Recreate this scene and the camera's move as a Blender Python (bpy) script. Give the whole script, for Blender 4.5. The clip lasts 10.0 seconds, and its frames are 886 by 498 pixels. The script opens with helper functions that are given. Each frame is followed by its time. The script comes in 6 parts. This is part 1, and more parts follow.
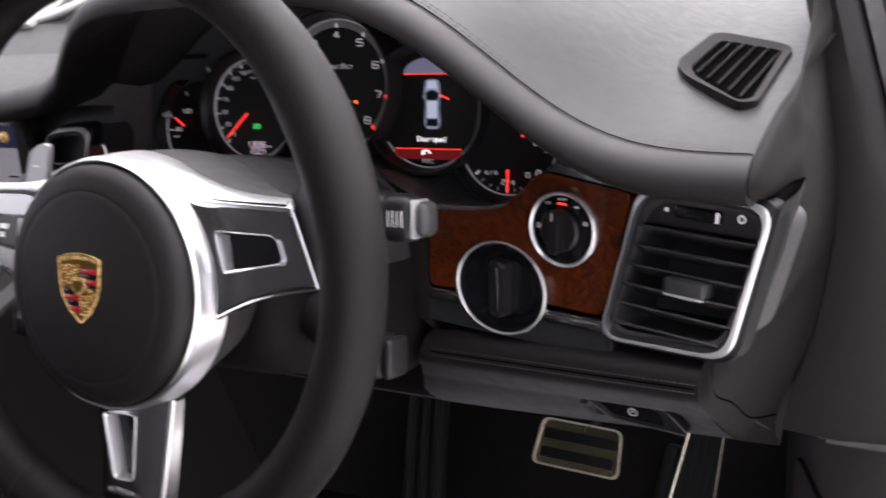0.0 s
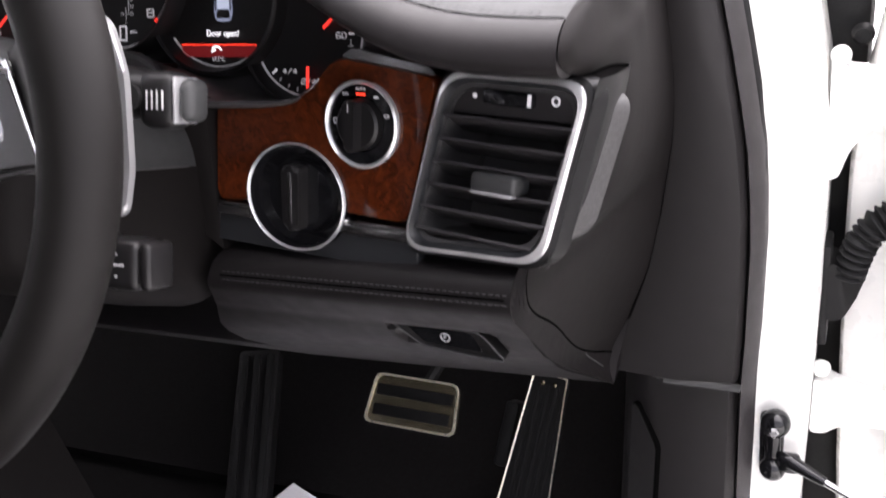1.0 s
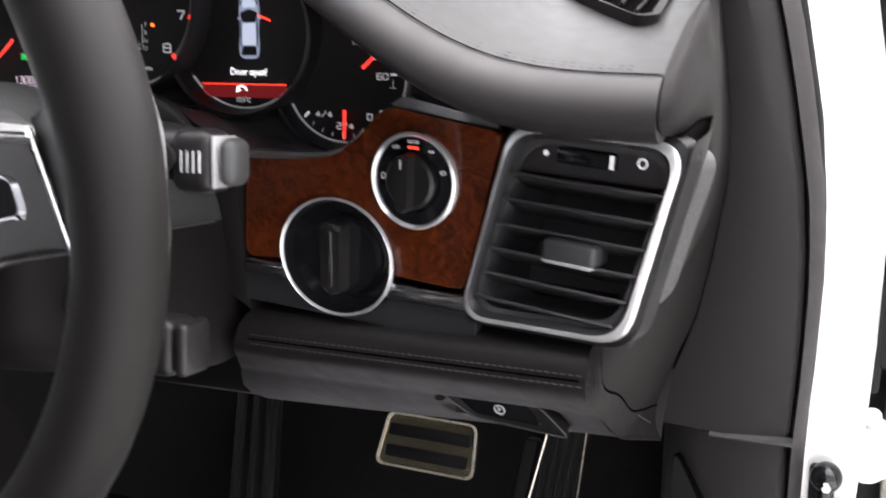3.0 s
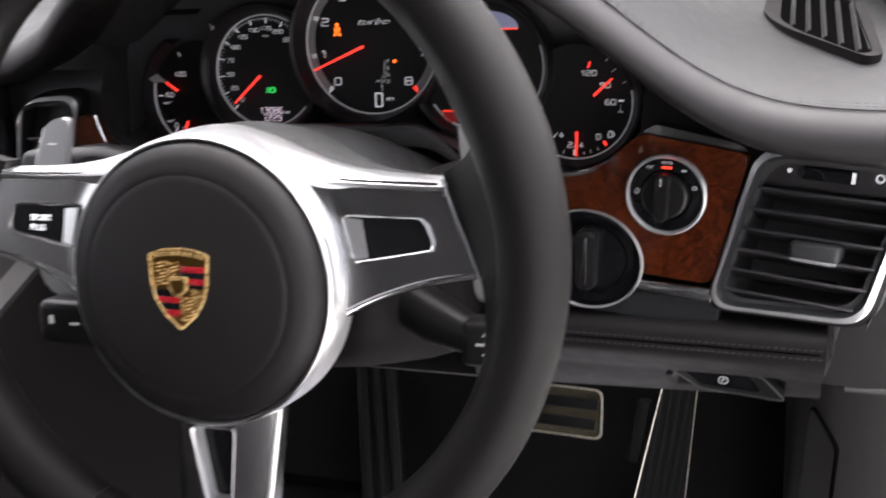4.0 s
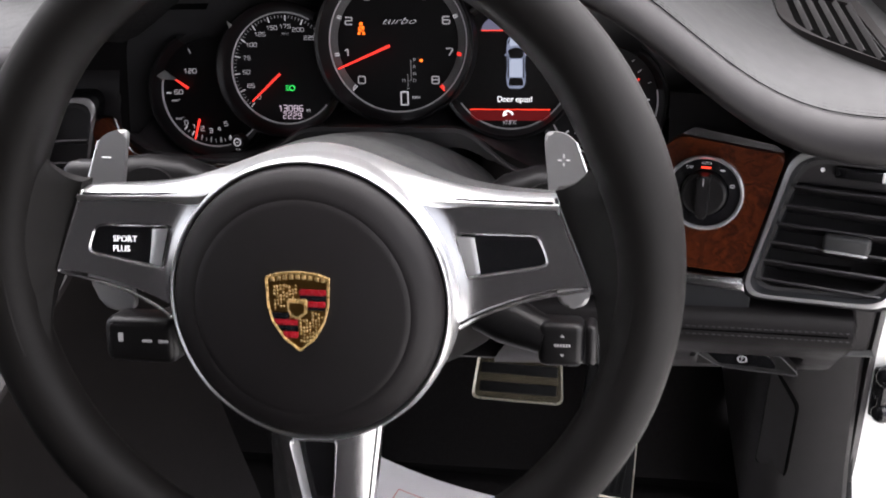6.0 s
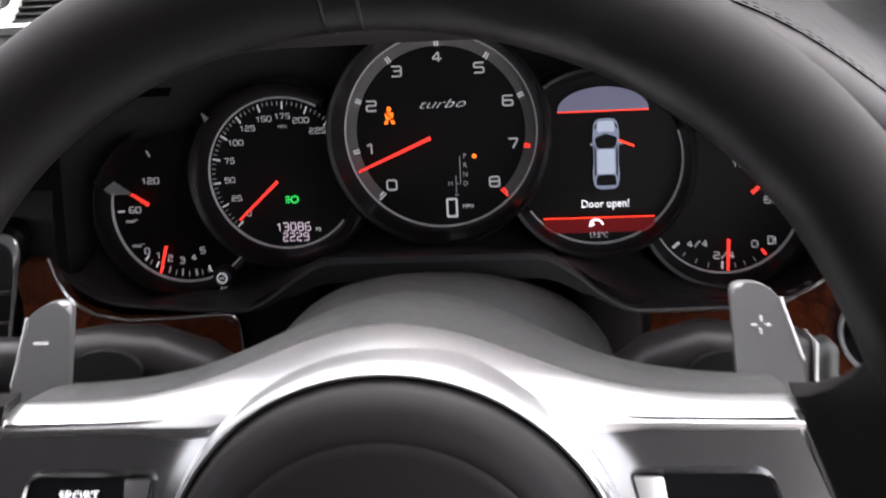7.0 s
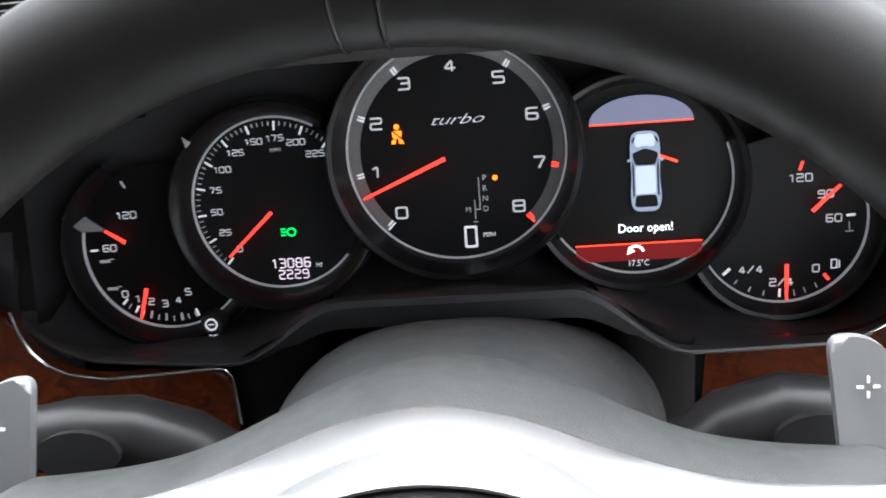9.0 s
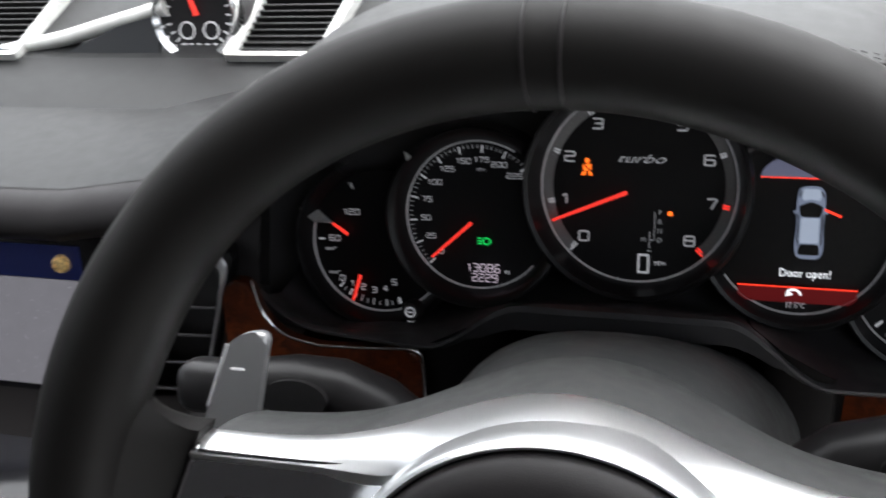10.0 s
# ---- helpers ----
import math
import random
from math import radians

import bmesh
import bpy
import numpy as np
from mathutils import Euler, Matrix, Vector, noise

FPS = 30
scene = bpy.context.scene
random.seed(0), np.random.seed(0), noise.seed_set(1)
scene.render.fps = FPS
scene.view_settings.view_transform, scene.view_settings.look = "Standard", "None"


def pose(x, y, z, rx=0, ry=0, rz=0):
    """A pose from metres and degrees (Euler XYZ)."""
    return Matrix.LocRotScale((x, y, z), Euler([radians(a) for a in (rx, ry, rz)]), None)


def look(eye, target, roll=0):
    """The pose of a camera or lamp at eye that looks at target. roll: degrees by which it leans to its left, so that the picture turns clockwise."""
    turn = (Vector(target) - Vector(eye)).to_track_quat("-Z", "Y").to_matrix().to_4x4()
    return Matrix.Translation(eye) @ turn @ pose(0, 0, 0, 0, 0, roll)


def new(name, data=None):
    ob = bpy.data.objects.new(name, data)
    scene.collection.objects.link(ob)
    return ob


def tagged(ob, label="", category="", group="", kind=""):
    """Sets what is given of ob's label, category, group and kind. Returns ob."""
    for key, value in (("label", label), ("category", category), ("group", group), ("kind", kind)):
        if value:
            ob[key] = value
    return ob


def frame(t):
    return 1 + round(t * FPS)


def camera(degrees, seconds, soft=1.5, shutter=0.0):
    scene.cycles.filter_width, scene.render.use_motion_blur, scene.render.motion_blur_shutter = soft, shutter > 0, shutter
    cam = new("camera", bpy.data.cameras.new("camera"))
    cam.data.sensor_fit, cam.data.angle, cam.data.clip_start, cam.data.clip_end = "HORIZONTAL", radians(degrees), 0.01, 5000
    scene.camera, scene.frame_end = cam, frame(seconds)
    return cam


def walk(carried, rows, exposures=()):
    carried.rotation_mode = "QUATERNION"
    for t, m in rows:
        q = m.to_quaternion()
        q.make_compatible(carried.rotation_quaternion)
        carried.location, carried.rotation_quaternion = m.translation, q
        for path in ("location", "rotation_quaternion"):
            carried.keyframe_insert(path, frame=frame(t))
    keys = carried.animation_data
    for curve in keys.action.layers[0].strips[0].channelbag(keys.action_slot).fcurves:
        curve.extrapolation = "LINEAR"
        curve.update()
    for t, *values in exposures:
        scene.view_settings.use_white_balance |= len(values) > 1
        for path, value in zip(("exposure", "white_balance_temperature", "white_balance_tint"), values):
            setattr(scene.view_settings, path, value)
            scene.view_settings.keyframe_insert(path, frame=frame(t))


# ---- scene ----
cam = camera(46.0, 10.0, soft=1.7, shutter=0.35)
PATH = [
    (0, (0.482, -0.365, 1.146), (-0.482, 1.209, 0.375), -8.8),
    (0.5, (0.486, -0.323, 1.115), (-0.319, 1.311, 0.29), -7.0),
    (1, (0.49, -0.294, 1.056), (-0.255, 1.375, 0.242), -5.8),
    (1.5, (0.488, -0.286, 0.997), (-0.26, 1.326, 0.08), -7.2),
    (2, (0.48, -0.272, 0.982), (-0.272, 1.322, 0.037), -7.7),
    (2.5, (0.465, -0.247, 1.018), (-0.282, 1.408, 0.179), -6.2),
    (2.7, (0.452, -0.238, 1.04), (-0.275, 1.434, 0.219), -5.5),
    (3.8, (0.316, -0.342, 1.143), (-0.31, 1.344, 0.269), -6.4),
    (4, (0.293, -0.38, 1.158), (-0.337, 1.291, 0.258), -6.9),
    (4.5, (0.252, -0.459, 1.199), (-0.319, 1.19, 0.222), -7.1),
    (5, (0.223, -0.486, 1.223), (-0.229, 1.168, 0.192), -5.8),
    (5.2, (0.215, -0.485, 1.225), (-0.208, 1.175, 0.192), -5.4),
    (6.3, (0.135, -0.359, 1.2), (-0.157, 1.343, 0.192), -3.6),
    (6.5, (0.11, -0.318, 1.193), (-0.15, 1.391, 0.187), -3.5),
    (7, (0.059, -0.21, 1.168), (-0.151, 1.532, 0.207), -4.9),
    (7.5, (0.048, -0.147, 1.133), (-0.142, 1.651, 0.276), -5.5),
    (8, (0.039, -0.128, 1.132), (-0.088, 1.663, 0.251), -5.3),
    (8.5, (0.033, -0.132, 1.138), (-0.074, 1.642, 0.22), -5.1),
    (9, (0.038, -0.143, 1.153), (-0.148, 1.596, 0.183), -6.2),
    (9.5, (0.061, -0.166, 1.176), (-0.311, 1.533, 0.19), -7.3),
    (10, (0.061, -0.204, 1.186), (-0.507, 1.482, 0.275), -5.4),
]
walk(cam, [(t, look(eye, target, roll)) for t, eye, target, roll in PATH], exposures=[(0.0, 2.25, 6500, 20), (0.5, 2.35, 6500, 20), (1.0, 2.52, 6500, 19), (1.5, 2.7, 6500, 16), (2.5, 2.75, 6500, 14), (5.0, 2.5, 6500, 16), (7.0, 2.4, 6500, 15), (7.5, 2.4, 6250, 9), (8.0, 3.2, 6150, 7), (9.0, 3.2, 6150, 7), (9.5, 2.75, 6200, 8), (10.0, 2.0, 6300, 9)])

# ---- light ----
world = bpy.data.worlds.new("overcast_sky")
scene.world = world
world.use_nodes = True
wn, wl = world.node_tree.nodes, world.node_tree.links
sky = wn.new("ShaderNodeTexSky")
sky.sky_type, sky.sun_disc = "NISHITA", False
sky.sun_elevation, sky.sun_rotation = radians(63), radians(24)
sky.dust_density, sky.air_density, sky.ozone_density = 4.0, 1.0, 1.0
grey = wn.new("ShaderNodeHueSaturation")
grey.inputs["Saturation"].default_value = 0.18
wl.new(sky.outputs["Color"], grey.inputs["Color"])
wl.new(grey.outputs["Color"], wn["Background"].inputs["Color"])
wn["Background"].inputs["Strength"].default_value = 0.12
sun = new("sun", bpy.data.lights.new("sun", "SUN"))
sun.data.energy, sun.data.angle, sun.data.color = 1.7, radians(125), (1.0, 0.98, 0.96)
sun.matrix_world = look((0.65, 1.45, 3.4), (0.1, 0.2, 0.8))

# ---- materials ----


def mat(name, color, rough=0.5, metal=0.0, vary=0.12, scale=60.0, grain=0.0, grain_size=900.0, coat=0.0, rough_vary=0.08, emit=None, power=1.0, spec=0.5):
    """A surface with two scales of colour and gloss variation and a fine grain."""
    m = bpy.data.materials.new(name)
    m.use_nodes = True
    n, l = m.node_tree.nodes, m.node_tree.links
    b = n["Principled BSDF"]
    b.inputs["Metallic"].default_value = metal
    b.inputs["Coat Weight"].default_value = coat
    b.inputs["Coat Roughness"].default_value = 0.06
    b.inputs["Specular IOR Level"].default_value = spec
    tc = n.new("ShaderNodeTexCoord")
    big = n.new("ShaderNodeTexNoise")
    big.inputs["Scale"].default_value, big.inputs["Detail"].default_value = scale, 6.0
    l.new(tc.outputs["Object"], big.inputs["Vector"])
    ramp = n.new("ShaderNodeMapRange")
    ramp.inputs["From Min"].default_value, ramp.inputs["From Max"].default_value = 0.3, 0.7
    ramp.inputs["To Min"].default_value, ramp.inputs["To Max"].default_value = 1.0 - vary, 1.0 + vary
    l.new(big.outputs["Fac"], ramp.inputs["Value"])
    mul = n.new("ShaderNodeVectorMath")
    mul.operation = "SCALE"
    mul.inputs[0].default_value = color[:3]
    l.new(ramp.outputs["Result"], mul.inputs["Scale"])
    l.new(mul.outputs["Vector"], b.inputs["Base Color"])
    rr = n.new("ShaderNodeMapRange")
    rr.inputs["From Min"].default_value, rr.inputs["From Max"].default_value = 0.3, 0.7
    rr.inputs["To Min"].default_value, rr.inputs["To Max"].default_value = max(0.02, rough - rough_vary), min(1.0, rough + rough_vary)
    fine = n.new("ShaderNodeTexNoise")
    fine.inputs["Scale"].default_value, fine.inputs["Detail"].default_value = scale * 7, 3.0
    l.new(tc.outputs["Object"], fine.inputs["Vector"])
    l.new(fine.outputs["Fac"], rr.inputs["Value"])
    l.new(rr.outputs["Result"], b.inputs["Roughness"])
    if grain:
        v = n.new("ShaderNodeTexVoronoi")
        v.inputs["Scale"].default_value = grain_size
        l.new(tc.outputs["Object"], v.inputs["Vector"])
        bump = n.new("ShaderNodeBump")
        bump.inputs["Strength"].default_value, bump.inputs["Distance"].default_value = grain, 0.0004
        l.new(v.outputs["Distance"], bump.inputs["Height"])
        l.new(bump.outputs["Normal"], b.inputs["Normal"])
    if emit:
        b.inputs["Emission Color"].default_value = (*emit, 1)
        b.inputs["Emission Strength"].default_value = power
    return m


def metal(name, color, rough, streak=0.03):
    """Plain bright metal with faint long streaks in its gloss."""
    m = bpy.data.materials.new(name)
    m.use_nodes = True
    n, l = m.node_tree.nodes, m.node_tree.links
    b = n["Principled BSDF"]
    b.inputs["Metallic"].default_value = 1.0
    b.inputs["Base Color"].default_value = (*color, 1)
    tc, noise, rr = n.new("ShaderNodeTexCoord"), n.new("ShaderNodeTexNoise"), n.new("ShaderNodeMapRange")
    noise.inputs["Scale"].default_value, noise.inputs["Detail"].default_value = 18.0, 2.0
    l.new(tc.outputs["Object"], noise.inputs["Vector"])
    rr.inputs["To Min"].default_value, rr.inputs["To Max"].default_value = rough - streak, rough + streak
    l.new(noise.outputs["Fac"], rr.inputs["Value"])
    l.new(rr.outputs["Result"], b.inputs["Roughness"])
    return m


def burl_wood():
    m = bpy.data.materials.new("burl_wood")
    m.use_nodes = True
    n, l = m.node_tree.nodes, m.node_tree.links
    b = n["Principled BSDF"]
    tc = n.new("ShaderNodeTexCoord")
    warp = n.new("ShaderNodeTexNoise")
    warp.inputs["Scale"].default_value, warp.inputs["Detail"].default_value = 28.0, 4.0
    l.new(tc.outputs["Object"], warp.inputs["Vector"])
    mix = n.new("ShaderNodeMix")
    mix.data_type = "RGBA"
    mix.inputs["Factor"].default_value = 0.12
    l.new(tc.outputs["Object"], mix.inputs["A"])
    l.new(warp.outputs["Color"], mix.inputs["B"])
    fig = n.new("ShaderNodeTexNoise")
    fig.inputs["Scale"].default_value, fig.inputs["Detail"].default_value, fig.inputs["Distortion"].default_value = 38.0, 9.0, 2.2
    l.new(mix.outputs["Result"], fig.inputs["Vector"])
    ramp = n.new("ShaderNodeValToRGB")
    e = ramp.color_ramp.elements
    e[0].position, e[0].color = 0.28, (0.014, 0.0032, 0.0014, 1)
    e[1].position, e[1].color = 0.76, (0.100, 0.0205, 0.0052, 1)
    mid = e.new(0.5)
    mid.color = (0.052, 0.0105, 0.0030, 1)
    l.new(fig.outputs["Fac"], ramp.inputs["Fac"])
    l.new(ramp.outputs["Color"], b.inputs["Base Color"])
    b.inputs["Roughness"].default_value, b.inputs["Specular IOR Level"].default_value = 0.35, 0.08
    b.inputs["Coat Weight"].default_value, b.inputs["Coat Roughness"].default_value = 0.55, 0.05
    return m


PAD = mat("black_dash_leather", (0.0112, 0.0115, 0.0117), 0.45, grain=0.10, grain_size=1500, scale=15, vary=0.05, rough_vary=0.03, spec=0.27)
LEATHER = mat("black_leather", (0.0092, 0.0080, 0.0085), 0.5, grain=0.10, grain_size=1700, scale=12, vary=0.06, rough_vary=0.04, spec=0.28)
RIMSKIN = mat("smooth_steering_leather", (0.0055, 0.0049, 0.0047), 0.54, grain=0.05, grain_size=2000, scale=14, vary=0.06, rough_vary=0.03, spec=0.18)
SOFT = mat("dark_soft_plastic", (0.017, 0.015, 0.0162), 0.5, grain=0.12, grain_size=2200, scale=12, vary=0.06, rough_vary=0.04, spec=0.5)
SLAT = mat("dark_grey_slat_plastic", (0.030, 0.028, 0.030), 0.42, scale=20, vary=0.04, rough_vary=0.03, spec=0.5)
TRIM = mat("charcoal_plastic_trim", (0.0105, 0.0093, 0.0096), 0.55, grain=0.15, grain_size=2200, scale=10, vary=0.05, rough_vary=0.04, spec=0.28)
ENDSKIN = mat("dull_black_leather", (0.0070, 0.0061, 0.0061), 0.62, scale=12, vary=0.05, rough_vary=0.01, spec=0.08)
KNEESKIN = mat("black_grained_vinyl", (0.0046, 0.0038, 0.0041), 0.6, grain=0.06, grain_size=1800, scale=12, vary=0.06, rough_vary=0.02, spec=0.10)
JOINT = mat("black_joint_gap", (0.002, 0.002, 0.002), 0.95, vary=0.02, spec=0.0)
DEEPBLACK = mat("deep_black_plastic", (0.008, 0.0076, 0.0080), 0.55, vary=0.05, spec=0.25)
SHOULDER = mat("slate_grey_plastic", (0.016, 0.017, 0.019), 0.4, scale=10, vary=0.05, rough_vary=0.03)
DARKSHOULDER = mat("dark_smooth_plastic", (0.0062, 0.0061, 0.0066), 0.46, scale=10, vary=0.04, rough_vary=0.02, spec=0.14)
STALKBLACK = mat("black_stalk_plastic", (0.009, 0.0085, 0.009), 0.36, scale=14, vary=0.05, rough_vary=0.04, spec=0.3)
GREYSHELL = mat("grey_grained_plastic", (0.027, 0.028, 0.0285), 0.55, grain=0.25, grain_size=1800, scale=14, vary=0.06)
GLOSS = mat("gloss_black_plastic", (0.006, 0.006, 0.007), 0.10, vary=0.05, rough_vary=0.03)
MATTE = mat("matt_black_plastic", (0.036, 0.035, 0.036), 0.6, vary=0.05)
HOUSING = mat("matt_dark_grey_plastic", (0.090, 0.088, 0.092), 0.7, vary=0.04, rough_vary=0.03)
FACE = mat("black_dial_face", (0.0125, 0.012, 0.013), 0.5, vary=0.02, rough_vary=0.01, scale=25, spec=0.2)
BEZEL = mat("dark_satin_bezel", (0.012, 0.0115, 0.0125), 0.34, vary=0.02, rough_vary=0.01, scale=25, spec=0.3)
# near-white, for the wedges that stand in for glints on glass
GLINT = mat("pale_glint_white", (0.85, 0.85, 0.85), 0.25, vary=0.05)
ALU = metal("polished_aluminium", (0.92, 0.93, 0.94), 0.31)
SATIN = metal("satin_grey_aluminium", (0.50, 0.50, 0.51), 0.19)
CHROME = metal("chrome", (0.88, 0.88, 0.88), 0.14)
RINGGREY = mat("grey_dial_ring", (0.55, 0.55, 0.56), 0.35, 0.2, vary=0.04, emit=(0.8, 0.8, 0.85), power=0.02)
BAND = mat("dark_grey_scale_band", (0.22, 0.216, 0.22), 0.5, vary=0.03, rough_vary=0.01, scale=30)
GOLD = mat("gold_metal", (0.80, 0.54, 0.22), 0.28, 0.55, vary=0.05)
SILVER = mat("satin_silver_trim", (0.66, 0.66, 0.67), 0.24, 0.65, vary=0.03, rough_vary=0.03, scale=20)
PADDLE = mat("grey_metal_paint", (0.32, 0.322, 0.326), 0.28, 0.6, vary=0.01, rough_vary=0.005, scale=20)
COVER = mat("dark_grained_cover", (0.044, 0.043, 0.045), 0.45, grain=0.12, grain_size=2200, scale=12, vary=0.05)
DARKGOLD = metal("dark_gold_ground", (0.22, 0.12, 0.03), 0.35)
REDENAMEL = mat("red_enamel", (0.35, 0.012, 0.02), 0.25, coat=0.6)
WOOD = burl_wood()
PAINT = mat("white_car_paint", (0.80, 0.80, 0.77), 0.3, vary=0.02, coat=0.8, scale=8)
RUBBER = mat("black_rubber", (0.008, 0.008, 0.0084), 0.6, spec=0.2, rough_vary=0.03)
CARPET = mat("black_carpet", (0.0048, 0.0042, 0.0044), 0.95, vary=0.35, scale=220, grain=1.0, grain_size=1200, spec=0.15)
PAPER = mat("white_paper", (0.90, 0.885, 0.91), 0.7, vary=0.03, scale=20)
PRINTRED = mat("red_print", (0.75, 0.35, 0.33), 0.7)
PRINTGREY = mat("grey_ink", (0.16, 0.15, 0.16), 0.7)
PRINTCREST = mat("mottled_grey_ink", (0.40, 0.39, 0.41), 0.7, vary=0.35, scale=260)
PALEFRAME = mat("pale_silver_paint", (0.62, 0.62, 0.60), 0.35, 0.3)
BRASSY = mat("bright_pedal_edge", (0.92, 0.86, 0.70), 0.28, 0.6, vary=0.02, rough_vary=0.01, scale=40)
STEEL = mat("brushed_steel", (0.46, 0.40, 0.27), 0.26, 0.9, vary=0.02, scale=40, rough_vary=0.01)
STITCH = mat("grey_thread", (0.055, 0.055, 0.057), 0.8)
PADSTITCH = mat("dark_grey_thread", (0.022, 0.022, 0.023), 0.8)
WHITEMARK = mat("white_print", (0.6, 0.6, 0.6), 0.5, emit=(0.85, 0.85, 0.9), power=0.08)
DIALMARK = mat("grey_dial_print", (0.5, 0.5, 0.5), 0.5, emit=(0.85, 0.85, 0.9), power=0.05)
GREYMARK = mat("grey_print", (0.45, 0.45, 0.45), 0.5, emit=(0.8, 0.8, 0.85), power=0.03)
NEEDLE = mat("red_needle", (0.7, 0.03, 0.02), 0.4, emit=(1.0, 0.045, 0.03), power=0.26)
ORANGELIT = mat("orange_lamp", (0.6, 0.15, 0.02), 0.4, emit=(1.0, 0.15, 0.012), power=0.42)
REDLIT = mat("red_lamp", (0.6, 0.02, 0.01), 0.4, emit=(1.0, 0.05, 0.02), power=0.34)
GREENLIT = mat("green_lamp", (0.02, 0.5, 0.08), 0.4, emit=(0.02, 0.75, 0.12), power=0.2)
LILACLIT = mat("pale_digits", (0.5, 0.45, 0.5), 0.4, emit=(0.75, 0.62, 0.72), power=0.14)
WHITELIT = mat("white_lit_text", (0.8, 0.8, 0.8), 0.4, emit=(0.9, 0.92, 0.95), power=0.3)
SCREENRED = mat("dark_red_screen_band", (0.06, 0.004, 0.004), 0.3, emit=(0.20, 0.014, 0.016), power=0.10, vary=0.02, rough_vary=0.005, spec=0.2)
SCREENLILAC = mat("lilac_screen_band", (0.06, 0.06, 0.09), 0.3, emit=(0.17, 0.175, 0.26), power=0.14, vary=0.02, rough_vary=0.005, spec=0.2)
SCREENCAR = mat("grey_blue_screen_car", (0.05, 0.055, 0.07), 0.3, emit=(0.25, 0.29, 0.40), power=0.16, vary=0.02, rough_vary=0.005, spec=0.2)
SCREENPALE = mat("pale_blue_screen_panel", (0.1, 0.11, 0.13), 0.3, emit=(0.44, 0.50, 0.62), power=0.18, vary=0.02, rough_vary=0.005, spec=0.2)
SCREENBLUE = mat("blue_screen", (0.002, 0.004, 0.022), 0.4, emit=(0.002, 0.008, 0.10), power=0.04)
SCREENMAP = mat("grey_map_screen", (0.05, 0.05, 0.053), 0.2, emit=(0.20, 0.19, 0.21), power=0.2)
BOUNCE_GROUND = mat("pale_bounce_ground", (0.60, 0.59, 0.57), 0.8, vary=0.15, scale=3)
HEADLINER = mat("grey_headliner", (0.07, 0.068, 0.066), 0.95, scale=40)
GLASS = bpy.data.materials.new("windscreen_glass")
GLASS.use_nodes = True
_g = GLASS.node_tree.nodes["Principled BSDF"]
_g.inputs["Transmission Weight"].default_value, _g.inputs["Roughness"].default_value, _g.inputs["IOR"].default_value = 1.0, 0.0, 1.03

# ---- building blocks ----


def part(name, bm, material, parent=None, label="", m=None):
    """One mesh object out of a bmesh, under a thing or a part."""
    bmesh.ops.remove_doubles(bm, verts=bm.verts, dist=1e-6)
    bmesh.ops.recalc_face_normals(bm, faces=bm.faces)
    for f in bm.faces:
        f.smooth = True
    for e in bm.edges:
        e.smooth = len(e.link_faces) != 2 or e.calc_face_angle(0) < radians(38)
    me = bpy.data.meshes.new(name)
    bm.to_mesh(me)
    bm.free()
    me.materials.append(material)
    ob = new(name, me)
    if parent is not None:
        ob.parent = parent
    if m is not None:
        ob.matrix_basis = m
    return tagged(ob, label=label)


def thing(name, m, label, category, group="", kind=""):
    ob = new(name)
    ob.empty_display_size = 0.02
    ob.matrix_basis = m
    return tagged(ob, label, category, group, kind)


def join(*bms):
    """Several bmeshes as one."""
    out = bmesh.new()
    for b in bms:
        me = bpy.data.meshes.new("tmp")
        b.to_mesh(me)
        b.free()
        out.from_mesh(me)
        bpy.data.meshes.remove(me)
    return out


def moved(bm, m):
    bmesh.ops.transform(bm, matrix=m, verts=bm.verts)
    return bm


def box(x0, x1, y0, y1, z0, z1, bevel=0.0, seg=2):
    bm = bmesh.new()
    bmesh.ops.create_cube(bm, size=1.0)
    for v in bm.verts:
        v.co = ((x0 + x1) / 2 + v.co.x * (x1 - x0), (y0 + y1) / 2 + v.co.y * (y1 - y0), (z0 + z1) / 2 + v.co.z * (z1 - z0))
    if bevel:
        bmesh.ops.bevel(bm, geom=list(bm.edges), offset=bevel, segments=seg, affect="EDGES", profile=0.5)
    return bm


def rounded(points, r, n=5):
    """A closed outline with its corners rounded."""
    out = []
    k = len(points)
    for i in range(k):
        p, a, b = (Vector((*points[j % k], 0)) for j in (i, i - 1, i + 1))
        da, db = (a - p), (b - p)
        d = min(r, da.length * 0.49, db.length * 0.49)
        s, e = p + da.normalized() * d, p + db.normalized() * d
        for q in range(n + 1):
            t = q / n
            c = s * (1 - t) ** 2 + p * 2 * t * (1 - t) + e * t * t
            out.append((c.x, c.y))
    return out


def plate(outline, z0, z1, bevel=0.0, seg=2):
    """An outline in the xy plane, made thick, with a bevelled front edge."""
    bm = bmesh.new()
    lo = [bm.verts.new((x, y, z0)) for x, y in outline]
    hi = [bm.verts.new((x, y, z1)) for x, y in outline]
    k = len(outline)
    bm.faces.new(lo)
    top = bm.faces.new(hi)
    for i in range(k):
        bm.faces.new((lo[i], lo[(i + 1) % k], hi[(i + 1) % k], hi[i]))
    if bevel:
        bmesh.ops.bevel(bm, geom=list(top.edges), offset=bevel, segments=seg, affect="EDGES", profile=0.5, clamp_overlap=True)
        flat = [f for f in bm.faces if all(abs(v.co.z - z1) < 1e-7 for v in f.verts)]
        bmesh.ops.inset_region(bm, faces=flat, thickness=0.0003)
    return bm


